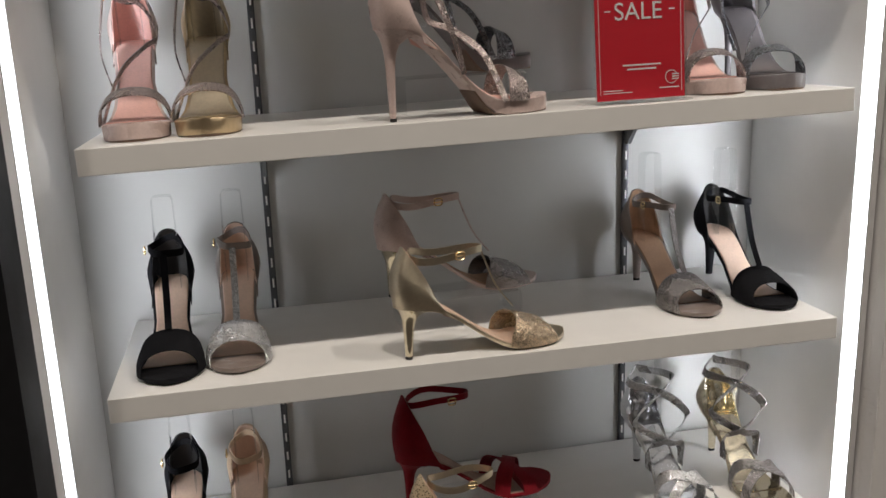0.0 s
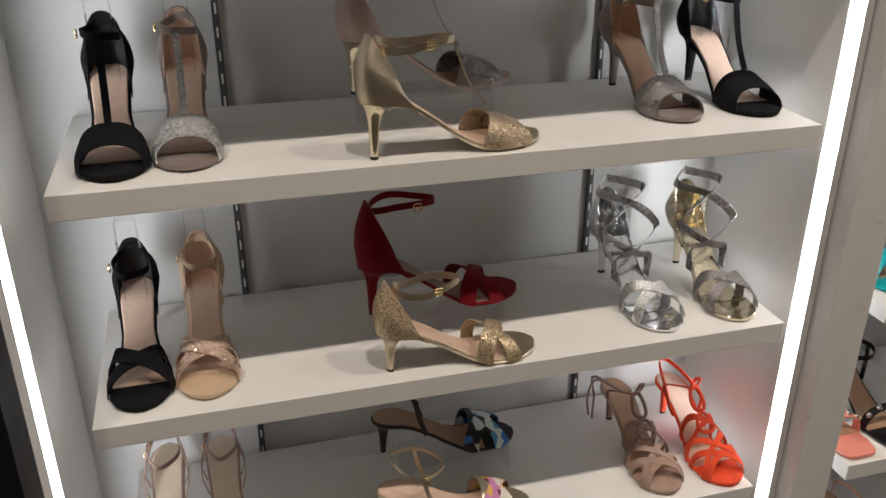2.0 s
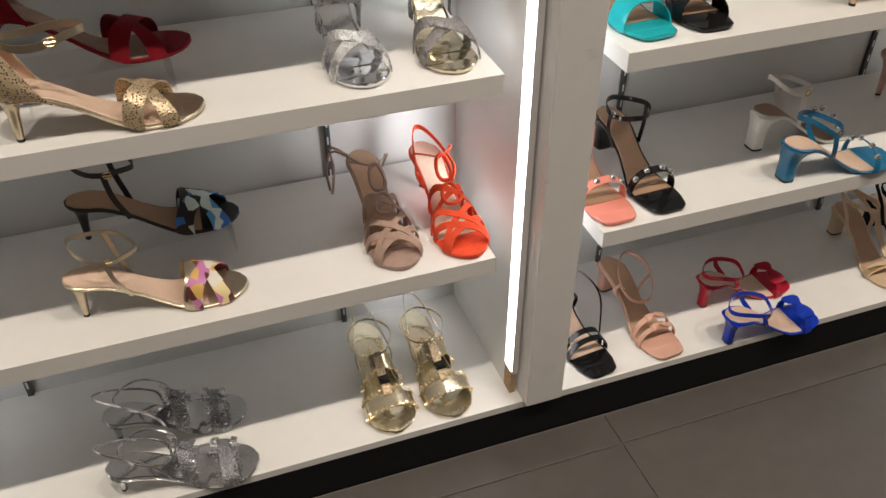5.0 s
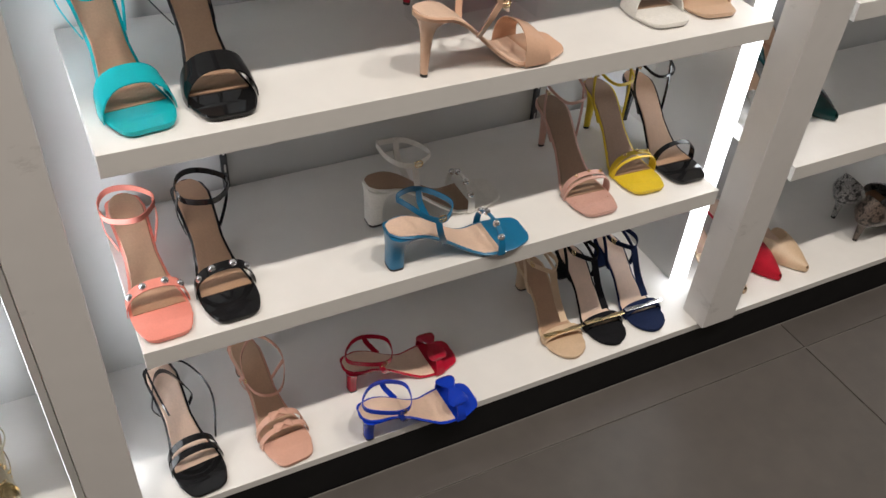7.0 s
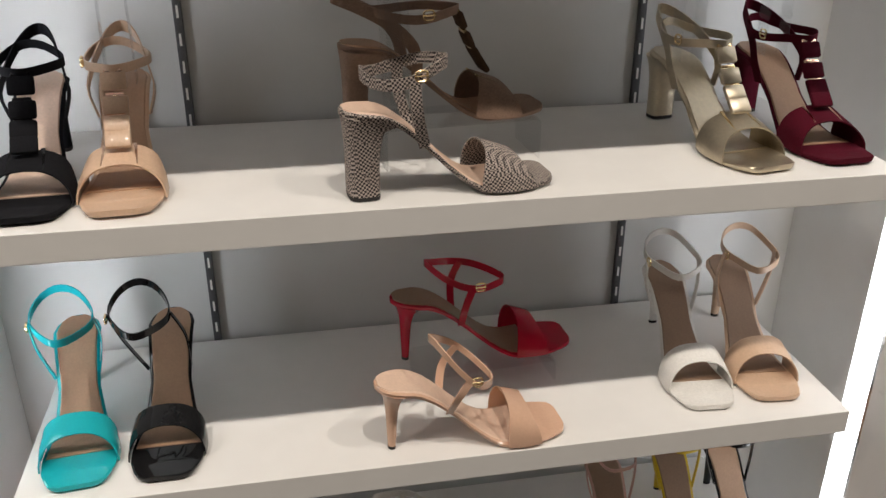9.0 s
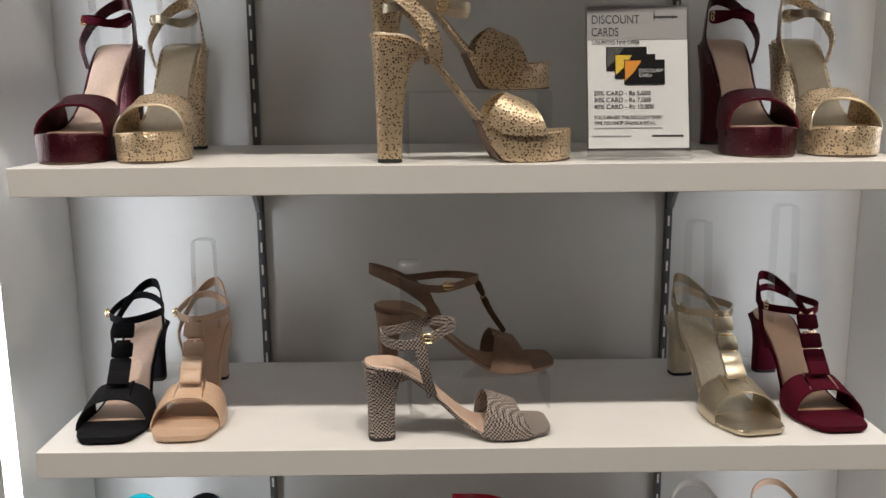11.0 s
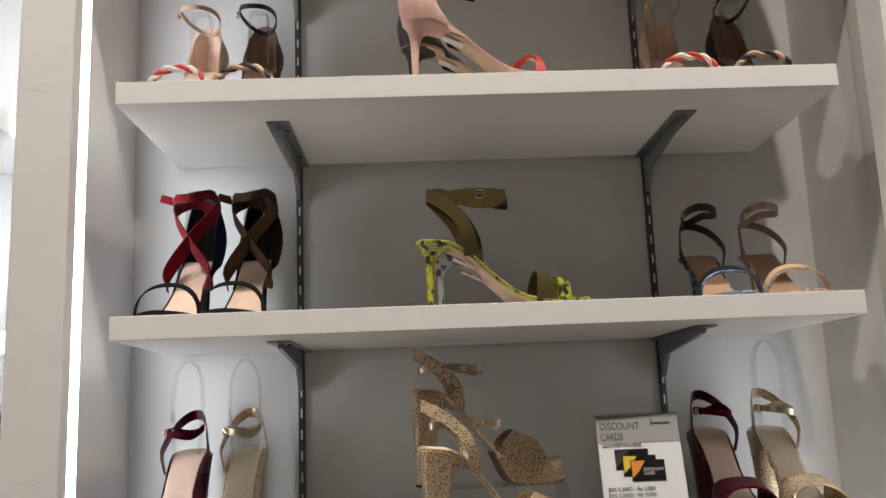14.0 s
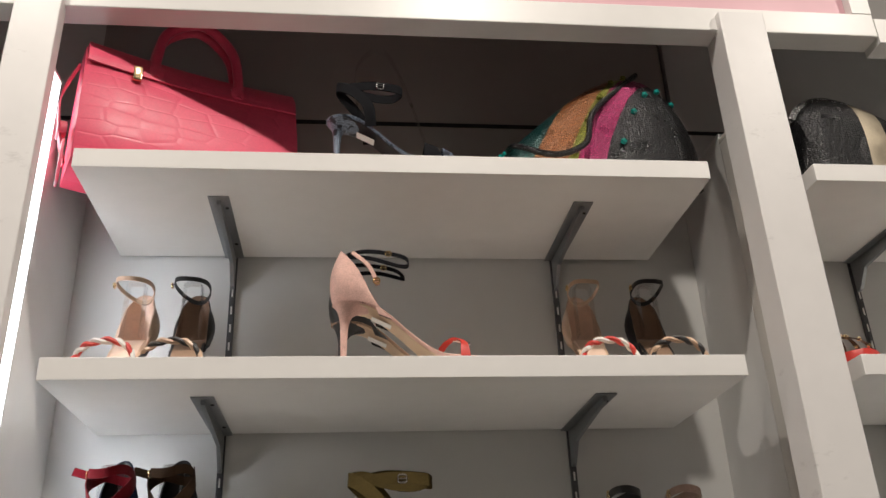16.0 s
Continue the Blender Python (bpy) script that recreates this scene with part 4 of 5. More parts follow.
def platform_sandal(label, at, yaw, z, stone, main, bed, hk="tower", support=True, length=0.226):
    f, e = shoe(label, at, yaw, z, heel=0.132, plat=0.024, sole=stone, hm=stone, bed=bed, hk=hk, length=length)
    part("vamp", band(f, (0.56, 0.66), (0.84, 0.78), 0.92), stone, e)
    part("piping", tube([f.last((0.84 - 0.06 * math.sin(math.pi * i / 16) ** 1.4) * f.L, math.pi * i / 16, 0.94) for i in range(17)], 0.0016, 6), main, e, "metallic edge piping")
    make_sling(f, e, stone, 0.050, 0.31, 0.014, 0.006)
    make_ankle(f, e, main, 0.028, width=0.009, rx=0.046, cx=0.062, slope=-0.05)
    if support:
        make_support(f, e, 0.145, True)
    return f, e


def riser(x, y, z, h, w=0.17, d=0.075, yaw=5):
    e = thing("acrylic_riser", "clear bent acrylic riser under the rear sandal", "display riser", (x, y, z + 0.0005), yaw, group="acrylic risers")
    path = [(-w / 2, 0, 0), (-w / 2, 0, h * 0.5), (-w / 2, 0, h - 0.004), (-w / 2 + 0.004, 0, h), (0, 0, h), (w / 2 - 0.004, 0, h), (w / 2, 0, h - 0.004), (w / 2, 0, h * 0.5), (w / 2, 0, 0)]
    part("bent_sheet", ribbon(path, d, 0.002, across=(0, 1, 0)), CLEAR, e)


LV = LEVELS
PAIR = "pairs on the shelves"
RH = 0.045

# ---- bay one ----
z = LV["T"]
before = set(scene.objects)
strappy_platform("pale pink satin platform sandal with glitter straps", (-0.166, 1.078), -88, z, SATINP, GLITR, PINKB)
strappy_platform("bronze satin platform sandal with glitter straps", (-0.087, 1.072), -92, z, SATING, GLITR, GOLDL)
strappy_platform("nude satin platform sandal with glitter straps, side on", (0.325, 1.098), 8, z, SATINP, GLITR, PINKB)
riser(0.24, 1.20, z, RH)
strappy_platform("dark grey satin platform sandal on a clear riser", (0.345, 1.215), 8, z + RH + 0.001, GREYS, GLITD, GREYS)
strappy_platform("nude satin platform sandal beside a red sale card", (0.573, 1.08), -95, z, SATINP, GLITR, PINKB)
strappy_platform("dark grey satin platform sandal with thin straps", (0.660, 1.08), -97, z, GREYS, GLITD, GREYS)
for o in list(scene.objects):
    if o not in before and o.parent is None:
        o.matrix_world = SLOPE @ o.matrix_world
z = LV["A"]
f, e = tbar_sandal("black suede peep-toe sandal with a T-strap", (-0.158, 1.068), -89, z, BLKS, BLKS, PALE)
make_support(f, e, 0.14)
f, e = tbar_sandal("silver glitter peep-toe sandal with a T-strap", (-0.078, 1.080), -92, z, TAUPE, GLITS, PALE)
make_support(f, e, 0.14)
tbar_sandal("gold satin sandal with glitter toe and mirror heel", (0.350, 1.105), 9, z, GOLDL, GLITG, PALE, hm=GOLDF, thin=True, length=0.236, heel=0.076)
riser(0.23, 1.205, z, RH)
tbar_sandal("dusty pink satin sandal with glitter toe on a clear riser", (0.352, 1.222), 7, z + RH + 0.001, SATINP, GLITT, TAN, hm=GOLDF, thin=True, length=0.236, heel=0.076)
f, e = tbar_sandal("taupe glitter peep-toe sandal with a T-strap", (0.566, 1.096), -87, z, TAUPE, GLITT, TAN, length=0.232)
make_support(f, e, 0.15)
f, e = tbar_sandal("black suede peep-toe sandal with a T-strap", (0.682, 1.092), -90, z, BLKS, BLKS, PALE, length=0.232)
make_support(f, e, 0.15)
z = LV["B"]
f, e = cross_sandal("black suede sandal with crossed toe straps", (-0.171, 1.067), -90, z, BLKS, BLKS, PALE)
make_support(f, e, 0.13)
f, e = cross_sandal("nude suede sandal with stone-set crossed straps", (-0.089, 1.071), -92, z, BEIGE, ROSEST, PALE)
make_support(f, e, 0.13)
cross_sandal("gold stone-set sandal with a low heel", (0.355, 1.093), 4, z, GOLDL, GOLDST, PALE, counter=GOLDST, heel=0.066, length=0.226)
riser(0.24, 1.17, z, RH)
cross_sandal("dark red suede sandal with crossed straps on a clear riser", (0.357, 1.178), 6, z + RH + 0.001, REDS, REDS, TAUPES, heel=0.080, length=0.236, ah=0.082, hc=0.086)
wrap_sandal("silver mirror sandal with glitter wrap straps", (0.558, 1.064), -86, z, SILVF, GLITS, SILVF)
wrap_sandal("gold mirror sandal with glitter wrap straps", (0.676, 1.063), -91, z, GOLDF, GLITT, GOLDF)
z = LV["C"]
strip_sandal("rose gold sandal with four stone-set toe straps", (-0.176, 1.084), -92, z, TAUPES, ROSEST, CREAM)
strip_sandal("rose gold sandal with four stone-set toe straps", (-0.087, 1.081), -90, z, TAUPES, ROSEST, CREAM)
f, e = band_sandal("gold sandal with printed crossed toe bands", (0.369, 1.112), -2, z, GOLDL, PALE, heel=0.068, toe="round", band_at=(0.62, 0.66, 0.70, 0.74), sling=0.035, ring=0.045, length=0.240, width=0.006)
part("cross_strap", cross_strap(f, 0.70, 0.86, 0.022, 1.04), GOLDPR, e, "multicoloured printed band")
part("cross_strap", cross_strap(f, 0.86, 0.68, 0.022, 1.08), GOLDPR, e, "multicoloured printed band")
riser(0.28, 1.225, z, RH)
f, e = band_sandal("black sandal with blue printed bands on a clear riser", (0.382, 1.226), -3, z + RH + 0.001, BLKL, TAN, heel=0.068, toe="round", band_at=(0.62, 0.66, 0.68, 0.72), sling=0.06, ring=0.058, length=0.236, width=0.008)
part("cross_strap", cross_strap(f, 0.68, 0.88, 0.026, 1.04), BLUEPR, e, "blue and black printed band")
part("cross_strap", cross_strap(f, 0.88, 0.66, 0.024, 1.08), BLUEPR, e, "blue and black printed band")
cutout_sandal("taupe suede sandal with looped cut-out straps and ties", (0.594, 1.062), -88, z, TAUPES, TAN, tie=True)
cutout_sandal("coral red suede sandal with looped cut-out straps", (0.700, 1.053), -87, z, CORALS, PALE)
z = LV["D"]


def chain_sandal(label, at, yaw, main, stone, bed):
    f, e = shoe(label, at, yaw, z, heel=0.055, sole=main, bed=bed, length=0.232, wide=1.12)
    part("toe_strap", cross_strap(f, 0.78, 0.80, 0.026, 0.9), main if main is GOLDF else stone, e)
    part("toe_strap", cross_strap(f, 0.50, 0.54, 0.024, 0.95), main if main is GOLDF else stone, e)
    make_tbar(f, e, stone, f.last(0.5 * f.L, math.pi / 2) + Vector((0, 0, 0.001)), 0.76, 0.014)
    make_sling(f, e, main, 0.05, 0.42, 0.004)
    make_ankle(f, e, main, 0.030, rx=0.045, ry=0.036, width=0.004, slope=-0.1, cx=0.07)
    links = GOLDM if main is GOLDF else SILVM
    rnd = random.Random(int(at[0] * 1000))
    for x0 in (0.455, 0.575, 0.72, 0.845):
        bm = bmesh.new()
        for k in range(15):
            a = math.pi * (0.06 + 0.88 * k / 14)
            for _ in range(2):
                c = f.last((x0 + rnd.uniform(-0.018, 0.018)) * f.L, a, 0.97, 1.06) + Vector((0, rnd.uniform(-0.002, 0.002), rnd.uniform(0.0, 0.004)))
                ball(bm, c, rnd.uniform(0.0014, 0.0026), rnd.uniform(0.8, 1.6), rnd.uniform(0.8, 1.6), 0.8)
        part("chain_trim", bm, links, e, "dense shiny chain trim")
    c = f.last(0.655 * f.L, math.pi / 2) + Vector((0, 0, 0.002))
    part("square_jewel", boxed(c.x - 0.009, c.x + 0.009, -0.009, 0.009, c.z - 0.001, c.z + 0.004, bevel=0.0015), BLKP if main is GOLDF else GEM, e, "square cut jewel")
    return f, e


chain_sandal("gold mirror sandal with chain-covered straps", (0.569, 1.049), -89, GOLDF, GOLDST, GOLDF)
chain_sandal("gold mirror sandal with chain-covered straps", (0.676, 1.049), -86, GOLDF, GOLDST, GOLDF)
chain_sandal("silver sandal with wide stone-set straps", (0.335, 1.075), -4, SILVF, SILVST, SILVF)
chain_sandal("silver sandal with wide stone-set straps", (0.335, 1.195), -2, SILVF, SILVST, SILVF)

# ---- bay two ----
z = LV["D"]
f, e = band_sandal("black patent sandal with ring-trimmed toe straps", (0.962, 1.050), -84, z, BLKP, PALE, heel=0.070, hk="block", band_at=(0.72, 0.73, 0.77, 0.77), sling=0.012, ring=0, length=0.240)
part("toe_strap", cross_strap(f, 0.68, 0.68, 0.010, 1.0), BLKP, e)
part("tie_cord", tube(smooth_path([(0.03, -0.02, f.H + 0.02), (0.06, 0.03, f.H + 0.045), (0.12, 0.055, f.H + 0.02), (0.155, 0.042, 0.02)], 18), 0.0018, 6), BLKP, e)
part("tie_cord", tube(smooth_path([(0.03, -0.02, f.H + 0.02), (0.07, -0.018, f.H + 0.004), (0.10, -0.012, 0.045)], 12), 0.0018, 6), BLKP, e)
f, e = band_sandal("nude patent sandal with two bow-trimmed toe straps", (1.103, 1.049), -84, z, PINKP, TAN, heel=0.070, hk="block", band_at=(0.76, 0.77, 0.80, 0.80), sling=0.03, ring=0.012, length=0.240, width=0.007, slope=-0.75, cx=0.088, flop=0.010)
part("toe_strap", cross_strap(f, 0.70, 0.70, 0.010, 1.0), PINKP, e)
for bx in (0.70, 0.78):
    make_bow(f, e, PINKP, bx, 0.55)
for lab, m, at in (("red patent block-heel sandal with a knotted bow", REDP, (1.436, 1.168)), ("cobalt blue patent block-heel sandal with a knotted bow", BLUEP, (1.424, 1.062))):
    f, e = band_sandal(lab, at, 2, z, m, PALE, heel=0.066, hk="post", band_at=(0.76, 0.78, 0.84, 0.82), ring=0.014, length=0.215, width=0.009, slope=-0.05, cx=0.052)
    make_bow(f, e, m, 0.80, 1.15)
for lab, m, bed, at in (("beige suede sandal with a mirror toe bar", BEIGE, TAN, (1.643, 1.062)), ("black suede sandal with a mirror toe bar", BLKS, PALE, (1.734, 1.060)), ("navy suede sandal with a mirror toe bar", NAVY, PALE, (1.826, 1.060))):
    f, e = shoe(lab, at, -92, z, heel=0.072, sole=m, bed=bed, hk="block", length=0.225)
    part("toe_strap", cross_strap(f, 0.75, 0.75, 0.018, 0.55), m, e)
    top = f.last(0.765 * f.L, math.pi / 2, 0.55)
    part("mirror_bar", boxed(top.x - 0.0045, top.x + 0.0045, -0.0425, 0.0425, top.z - 0.0005, top.z + 0.002, bevel=0.0006), GOLDM if m is not NAVY else SILVM, e, "mirror-bright metal bar")
    c = make_ankle(f, e, m, 0.045, rx=0.042, width=0.010)
    make_tbar(f, e, m, (c[0] + 0.042, 0.0, c[2]), 0.74, 0.014)
    make_sling(f, e, m, 0.045, 0.34, 0.010)
z = LV["C"]
f, e = band_sandal("coral patent sandal with a crystal-studded toe strap", (0.952, 1.056), -88, z, CORALP, TAN, heel=0.072, hk="block", band_at=(0.68, 0.70, 0.75, 0.75), ring=0.026, slope=0.0, length=0.240, buckle=None)
make_studs(f, e, GEM, 0.725, 4)
f, e = band_sandal("black patent sandal with a crystal-studded toe strap", (1.043, 1.056), -88, z, BLKP, TAN, heel=0.072, hk="block", band_at=(0.68, 0.70, 0.75, 0.75), ring=0.028, slope=0.0, flop=0.012, length=0.240, buckle=SILVM)
make_studs(f, e, GEM, 0.725, 4)
f, e = band_sandal("grey-white leather block-heel sandal with studs", (1.497, 1.185), 0, z, WHITEL, BROWNB, heel=0.076, hk="block", band_at=(0.70, 0.72, 0.75, 0.75), sling=0.058, ring=0.045, length=0.225)
make_studs(f, e, GEM, 0.73, 4)
f, e = band_sandal("teal leather block-heel sandal with crystal studs", (1.489, 1.078), -1, z, TEAL, PALE, heel=0.070, hk="block", band_at=(0.72, 0.74, 0.77, 0.77), sling=0.035, ring=0.032, length=0.228, slope=-0.35)
make_studs(f, e, GEM, 0.75, 4)
for lab, m, bed, at, yw in (("dusty pink sandal with a gold-trimmed toe bar", DUSTY, BROWNB, (1.628, 1.060), -93), ("yellow sandal with a studded toe bar", YELL, BROWNB, (1.736, 1.080), -93), ("black patent slim-strap sandal", BLKP, TAN, (1.822, 1.078), -92)):
    f, e = band_sandal(lab, at, yw, z, m, bed, heel=0.092, band_at=(0.70, 0.72, 0.75, 0.75), sling=0.055, ring=0.055, length=0.228, width=0.005)
    if m is not BLKP:
        make_studs(f, e, GOLDM, 0.735, 3, 1.06, 0.0026, 0.5)
        part("toe_bar", cross_strap(f, 0.76, 0.76, 0.004, 1.04, bulge=0.02), m, e)
z = LV["B"]
band_sandal("turquoise patent sandal with a wide toe band", (0.977, 1.066), -84, z, TURQ, TAN, flop=-0.010, ring=0.034)
band_sandal("black patent sandal with a wide toe band", (1.065, 1.064), -90, z, BLKP, TAN, flop=-0.030, ring=0.034)
band_sandal("nude patent sandal with a wide toe band, side on", (1.505, 1.093), 4, z, NUDEP, PALE, length=0.215, slope=-0.85, rx=0.036, cx=0.096, ring=0.016)
riser(1.44, 1.205, z, 0.03)
band_sandal("red sandal with a wide toe band on a clear riser", (1.553, 1.225), 4, z + 0.031, REDP, BROWNB, length=0.228, slope=-0.30, cx=0.090, ring=0.024, rx=0.050)
band_sandal("white leather sandal with a wide toe band", (1.691, 1.076), -94, z, WHITEL, BROWNB, length=0.232)
band_sandal("tan patent sandal with a wide toe band", (1.778, 1.078), -96, z, NUDE, BROWNB, length=0.232, flop=0.016)
z = LV["A"]


def plate_sandal(label, at, yaw, main, bed, plate, metal, sole=None, up=0.0, length=0.236):
    f, e = shoe(label, at, yaw, z + up, heel=0.084, sole=sole or main, hm=main, bed=bed, hk="block", toe="square", length=length)
    part("vamp", band(f, (0.62, 0.66), (0.85, 0.785), 0.86), main, e)
    for sd in (0.40, 0.60):
        a = math.pi * sd
        pts = [f.last(x * f.L, a, 0.90) for x in (0.65, 0.68, 0.71, 0.74, 0.78)]
        part("metal_bar", ribbon(pts, 0.004, across=(0, 1, 0)), metal, e, "shiny metal bar")
    c = make_ankle(f, e, main, 0.030, rx=0.052, ry=0.031, slope=-0.05)
    make_plates(f, e, plate, metal, (c[0] + 0.050, 0, c[2]), 0.70)
    make_sling(f, e, main, 0.045, 0.34, 0.012)
    return f, e


ROSEM = mat("rose_gold_metal", (0.95, 0.66, 0.50), 0.15, metal=1.0, vary=0.05)
f, e = plate_sandal("black suede block-heel sandal with square plates", (0.980, 1.064), -87, BLKS, PALE, BLKS, BLKP)
f, e = plate_sandal("blush leather block-heel sandal with square plates", (1.064, 1.066), -87, NUDE, TAN, NUDE, ROSEM)
make_support(f, e, 0.13)
f, e = band_sandal("glen check cloth block-heel sandal", (1.477, 1.106), 6, z, HOUND, PALE, heel=0.088, hk="flare", band_at=(0.62, 0.66, 0.88, 0.82), ring=0.034, length=0.210, slope=0.12, width=0.011, lift=0.85)
make_support(f, e, 0.13)
riser(1.40, 1.19, z, RH)
plate_sandal("tan suede block-heel sandal with plates on a clear riser", (1.492, 1.20), 8, BROWNS, TAN, DBRWN, GOLDM, up=RH + 0.001, length=0.218)
f, e = plate_sandal("pale gold block-heel sandal with square plates", (1.714, 1.068), -81, GOLDL, GOLDL, GOLDL, GOLDM)
make_support(f, e, 0.15)
f, e = plate_sandal("burgundy suede block-heel sandal with square plates", (1.808, 1.074), -87, BURG, TAN, BURG, ROSEM)
make_support(f, e, 0.17)
z = LV["T"]
platform_sandal("burgundy stone-set platform sandal", (0.953, 1.078), -92, z, BURGST, BURG, PALE)
platform_sandal("gold stone-set platform sandal", (1.040, 1.080), -90, z, GOLDST, GOLDL, GOLDL)
platform_sandal("gold stone-set platform sandal with a block heel, side on", (1.496, 1.102), 6, z, GOLDST, GOLDL, GOLDL, support=False, length=0.212)
riser(1.40, 1.215, z, 0.072, yaw=6)
platform_sandal("gold stone-set platform sandal on a clear riser", (1.488, 1.224), 6, z + 0.073, GOLDST, GOLDL, GOLDL, support=False, length=0.214)
platform_sandal("burgundy stone-set platform sandal", (1.712, 1.085), -90, z, BURGST, BURG, PALE, support=False)
platform_sandal("gold stone-set platform sandal", (1.801, 1.080), -90, z, GOLDST, GOLDL, GOLDL)
z = LV["U"]
for lab, m, at in (("black sandal with dark red crossed ankle straps", DRED, (0.960, 1.075)), ("black sandal with brown crossed ankle straps", DBRWN, (1.043, 1.078))):
    f, e = shoe(lab, at, -96, z, heel=0.100, sole=BLKS, bed=PALE, hk="stiletto", length=0.205)
    part("toe_strap", cross_strap(f, 0.80, 0.80, 0.009, 1.25, out=1.1), BLKS, e)
    make_counter(f, e, NAVY if m is DRED else BLKS, BLKL, 0.110, 0.40, 0.9, 0.008)
    for sd in (1, -1):
        p = [(0.088, -sd * 0.029, f.z(0.088) + 0.002), (0.086, -sd * 0.029, f.z(0.086) + 0.026), (0.080, 0, f.z(0.07) + 0.050 + 0.002 * sd), (0.060, sd * 0.031, f.H + 0.066), (0.02, sd * 0.022, f.H + 0.092)]
        part("cross_strap", ribbon(smooth_path(p, 20), 0.020, across=[(0.5, 0, 0.85)] * 20), m, e)
    make_ankle(f, e, m, 0.086, rx=0.036, ry=0.028, width=0.013, tail=True)
    make_support(f, e, 0.115)


def snake_sandal(label, at, yaw, zz, skin, strap, bed, inner, up=0.0):
    f, e = shoe(label, at, yaw, zz, heel=0.086, sole=skin, bed=bed, hk="stiletto", toe="point", length=0.222)
    part("toe_strap", band(f, (0.66, 0.68), (0.78, 0.74), 0.85), strap, e)
    part("toe_strap", cross_strap(f, 0.84, 0.83, 0.016, 0.95), skin, e)
    make_shank(f, e, PALE if skin is not BSNK else BLKL)
    make_sling(f, e, strap, 0.060 + up, 0.30, 0.017, 0.016)
    make_ankle(f, e, strap, 0.060 + up, rx=0.050, ry=0.016, width=0.015, slope=-0.04, buckle=SILVM)
    tag = part("price_label", boxed(0.052, 0.082, -0.008, 0.008, -0.0006, 0), WHITEL, e, "small white price label")
    tag.matrix_local = pose(0, 0, f.bottom(0.07) + 0.0278, 0, 26, 0)
    return f, e


snake_sandal("yellow snakeskin sandal with olive suede straps", (1.513, 1.092), 3, z, YSNK, OLIVE, GSNK, OLIVE)
snake_sandal("grey snakeskin sandal with olive suede straps", (1.530, 1.205), 3, z, GSNK, OLIVE, GSNK, OLIVE, 0.022)
for lab, m, tr, at in (("black sandal with a denim-print toe strap", BLKL, DENIM, (1.712, 1.085)), ("tan sandal with a printed toe strap", TAUPES, ROSEST, (1.806, 1.088))):
    f, e = shoe(lab, at, -92, z, heel=0.088, sole=tr, bed=TAN, hk="stiletto", length=0.222)
    part("toe_strap", cross_strap(f, 0.76, 0.78, 0.012, 1.15, out=1.1), m if m is BLKL else BEIGE, e)
    part("trim_strap", cross_strap(f, 0.80, 0.82, 0.006, 1.12, out=1.1), tr, e)
    make_sling(f, e, m, 0.052, 0.32, 0.011)
    make_ankle(f, e, m, 0.058, rx=0.042, ry=0.024, width=0.011, slope=0.05, cx=0.062)
z = LV["V"]


def braid(f, e, x, a, b):
    for k, m in ((0, a), (math.pi, b)):
        pts = []
        for i in range(33):
            t = i / 32
            p = f.last(x * f.L, math.pi * t, 1.25, 1.1)
            q = 9 * math.pi * t + k
            pts.append(p + Vector((0.0035 * math.cos(q), 0, 0.0025 * math.sin(q))))
        part("braid_strand", tube(pts, 0.0036, 6), m, e)


REDL = leather("red_leather", (0.55, 0.04, 0.03), 0.4)
for lab, m, bed, a, b, at, yw in (("nude sandal with a red and white braided toe strap", NUDE, PALE, REDL, WHITEL, (0.966, 1.080), -94), ("black sandal with a brown braided toe strap", BLKL, BROWNB, BLKL, NUDE, (1.058, 1.080), -92), ("nude sandal with a red and white braided toe strap", NUDE, PALE, REDL, WHITEL, (1.688, 1.082), -90), ("black sandal with a brown braided toe strap", BLKL, BROWNB, BLKL, NUDE, (1.792, 1.080), -91)):
    f, e = shoe(lab, at, yw, z, heel=0.096, sole=m, bed=bed, hk="stiletto", length=0.210)
    braid(f, e, 0.76, a, b)
    make_counter(f, e, m, bed, 0.080, 0.34, 0.75, 0.006)
    make_ankle(f, e, m, 0.076, rx=0.040, ry=0.028, width=0.007, slope=0.1)
    make_support(f, e, 0.10)


def braid_pump(label, at, yaw, zz, main, bed, bar):
    f, e = shoe(label, at, yaw, zz, heel=0.092, sole=BROWNB if main is BLKL else main, hm=main, bed=bed, hk="stiletto", toe="point", length=0.246)
    make_shank(f, e, BEIGE)
    make_counter(f, e, main, BLKL, 0.074, 0.34, 0.8, 0.010)
    make_ankle(f, e, BLKS, 0.086 if main is BLKL else 0.072, rx=0.046, ry=0.018, width=0.006, slope=-0.12)
    tail = [(0.026, -0.020, f.H + 0.070), (0.050, -0.027, f.H + 0.045), (0.062, -0.028, f.H + 0.016)]
    part("strap_end", ribbon(smooth_path(tail, 10), 0.006, across=(1, 0, 0.5)), main, e)
    make_buckle((0.060, -0.030, f.H + 0.022), e, GOLDM, 0.005)
    tag = part("price_label", boxed(0.060, 0.090, -0.008, 0.008, -0.0006, 0), WHITEL, e, "small white price label")
    tag.matrix_local = pose(0, 0, f.bottom(0.075) + 0.0292, 0, 24, 0)
    for xa, xb, lf in ((0.62, 0.74, 0.75), (0.80, 0.72, 0.7)):
        part("toe_strap", cross_strap(f, xa, xb, 0.008, lf), bar, e)
    bm = bmesh.new()
    for i in range(4):
        ball(bm, f.last((0.70 + 0.025 * i) * f.L, math.pi / 2, 0.75) + Vector((0, 0, 0.002)), 0.0045, 1, 1, 0.7)
    part("crystal_bar", bm, GEM, e, "row of clear crystals")
    return f, e


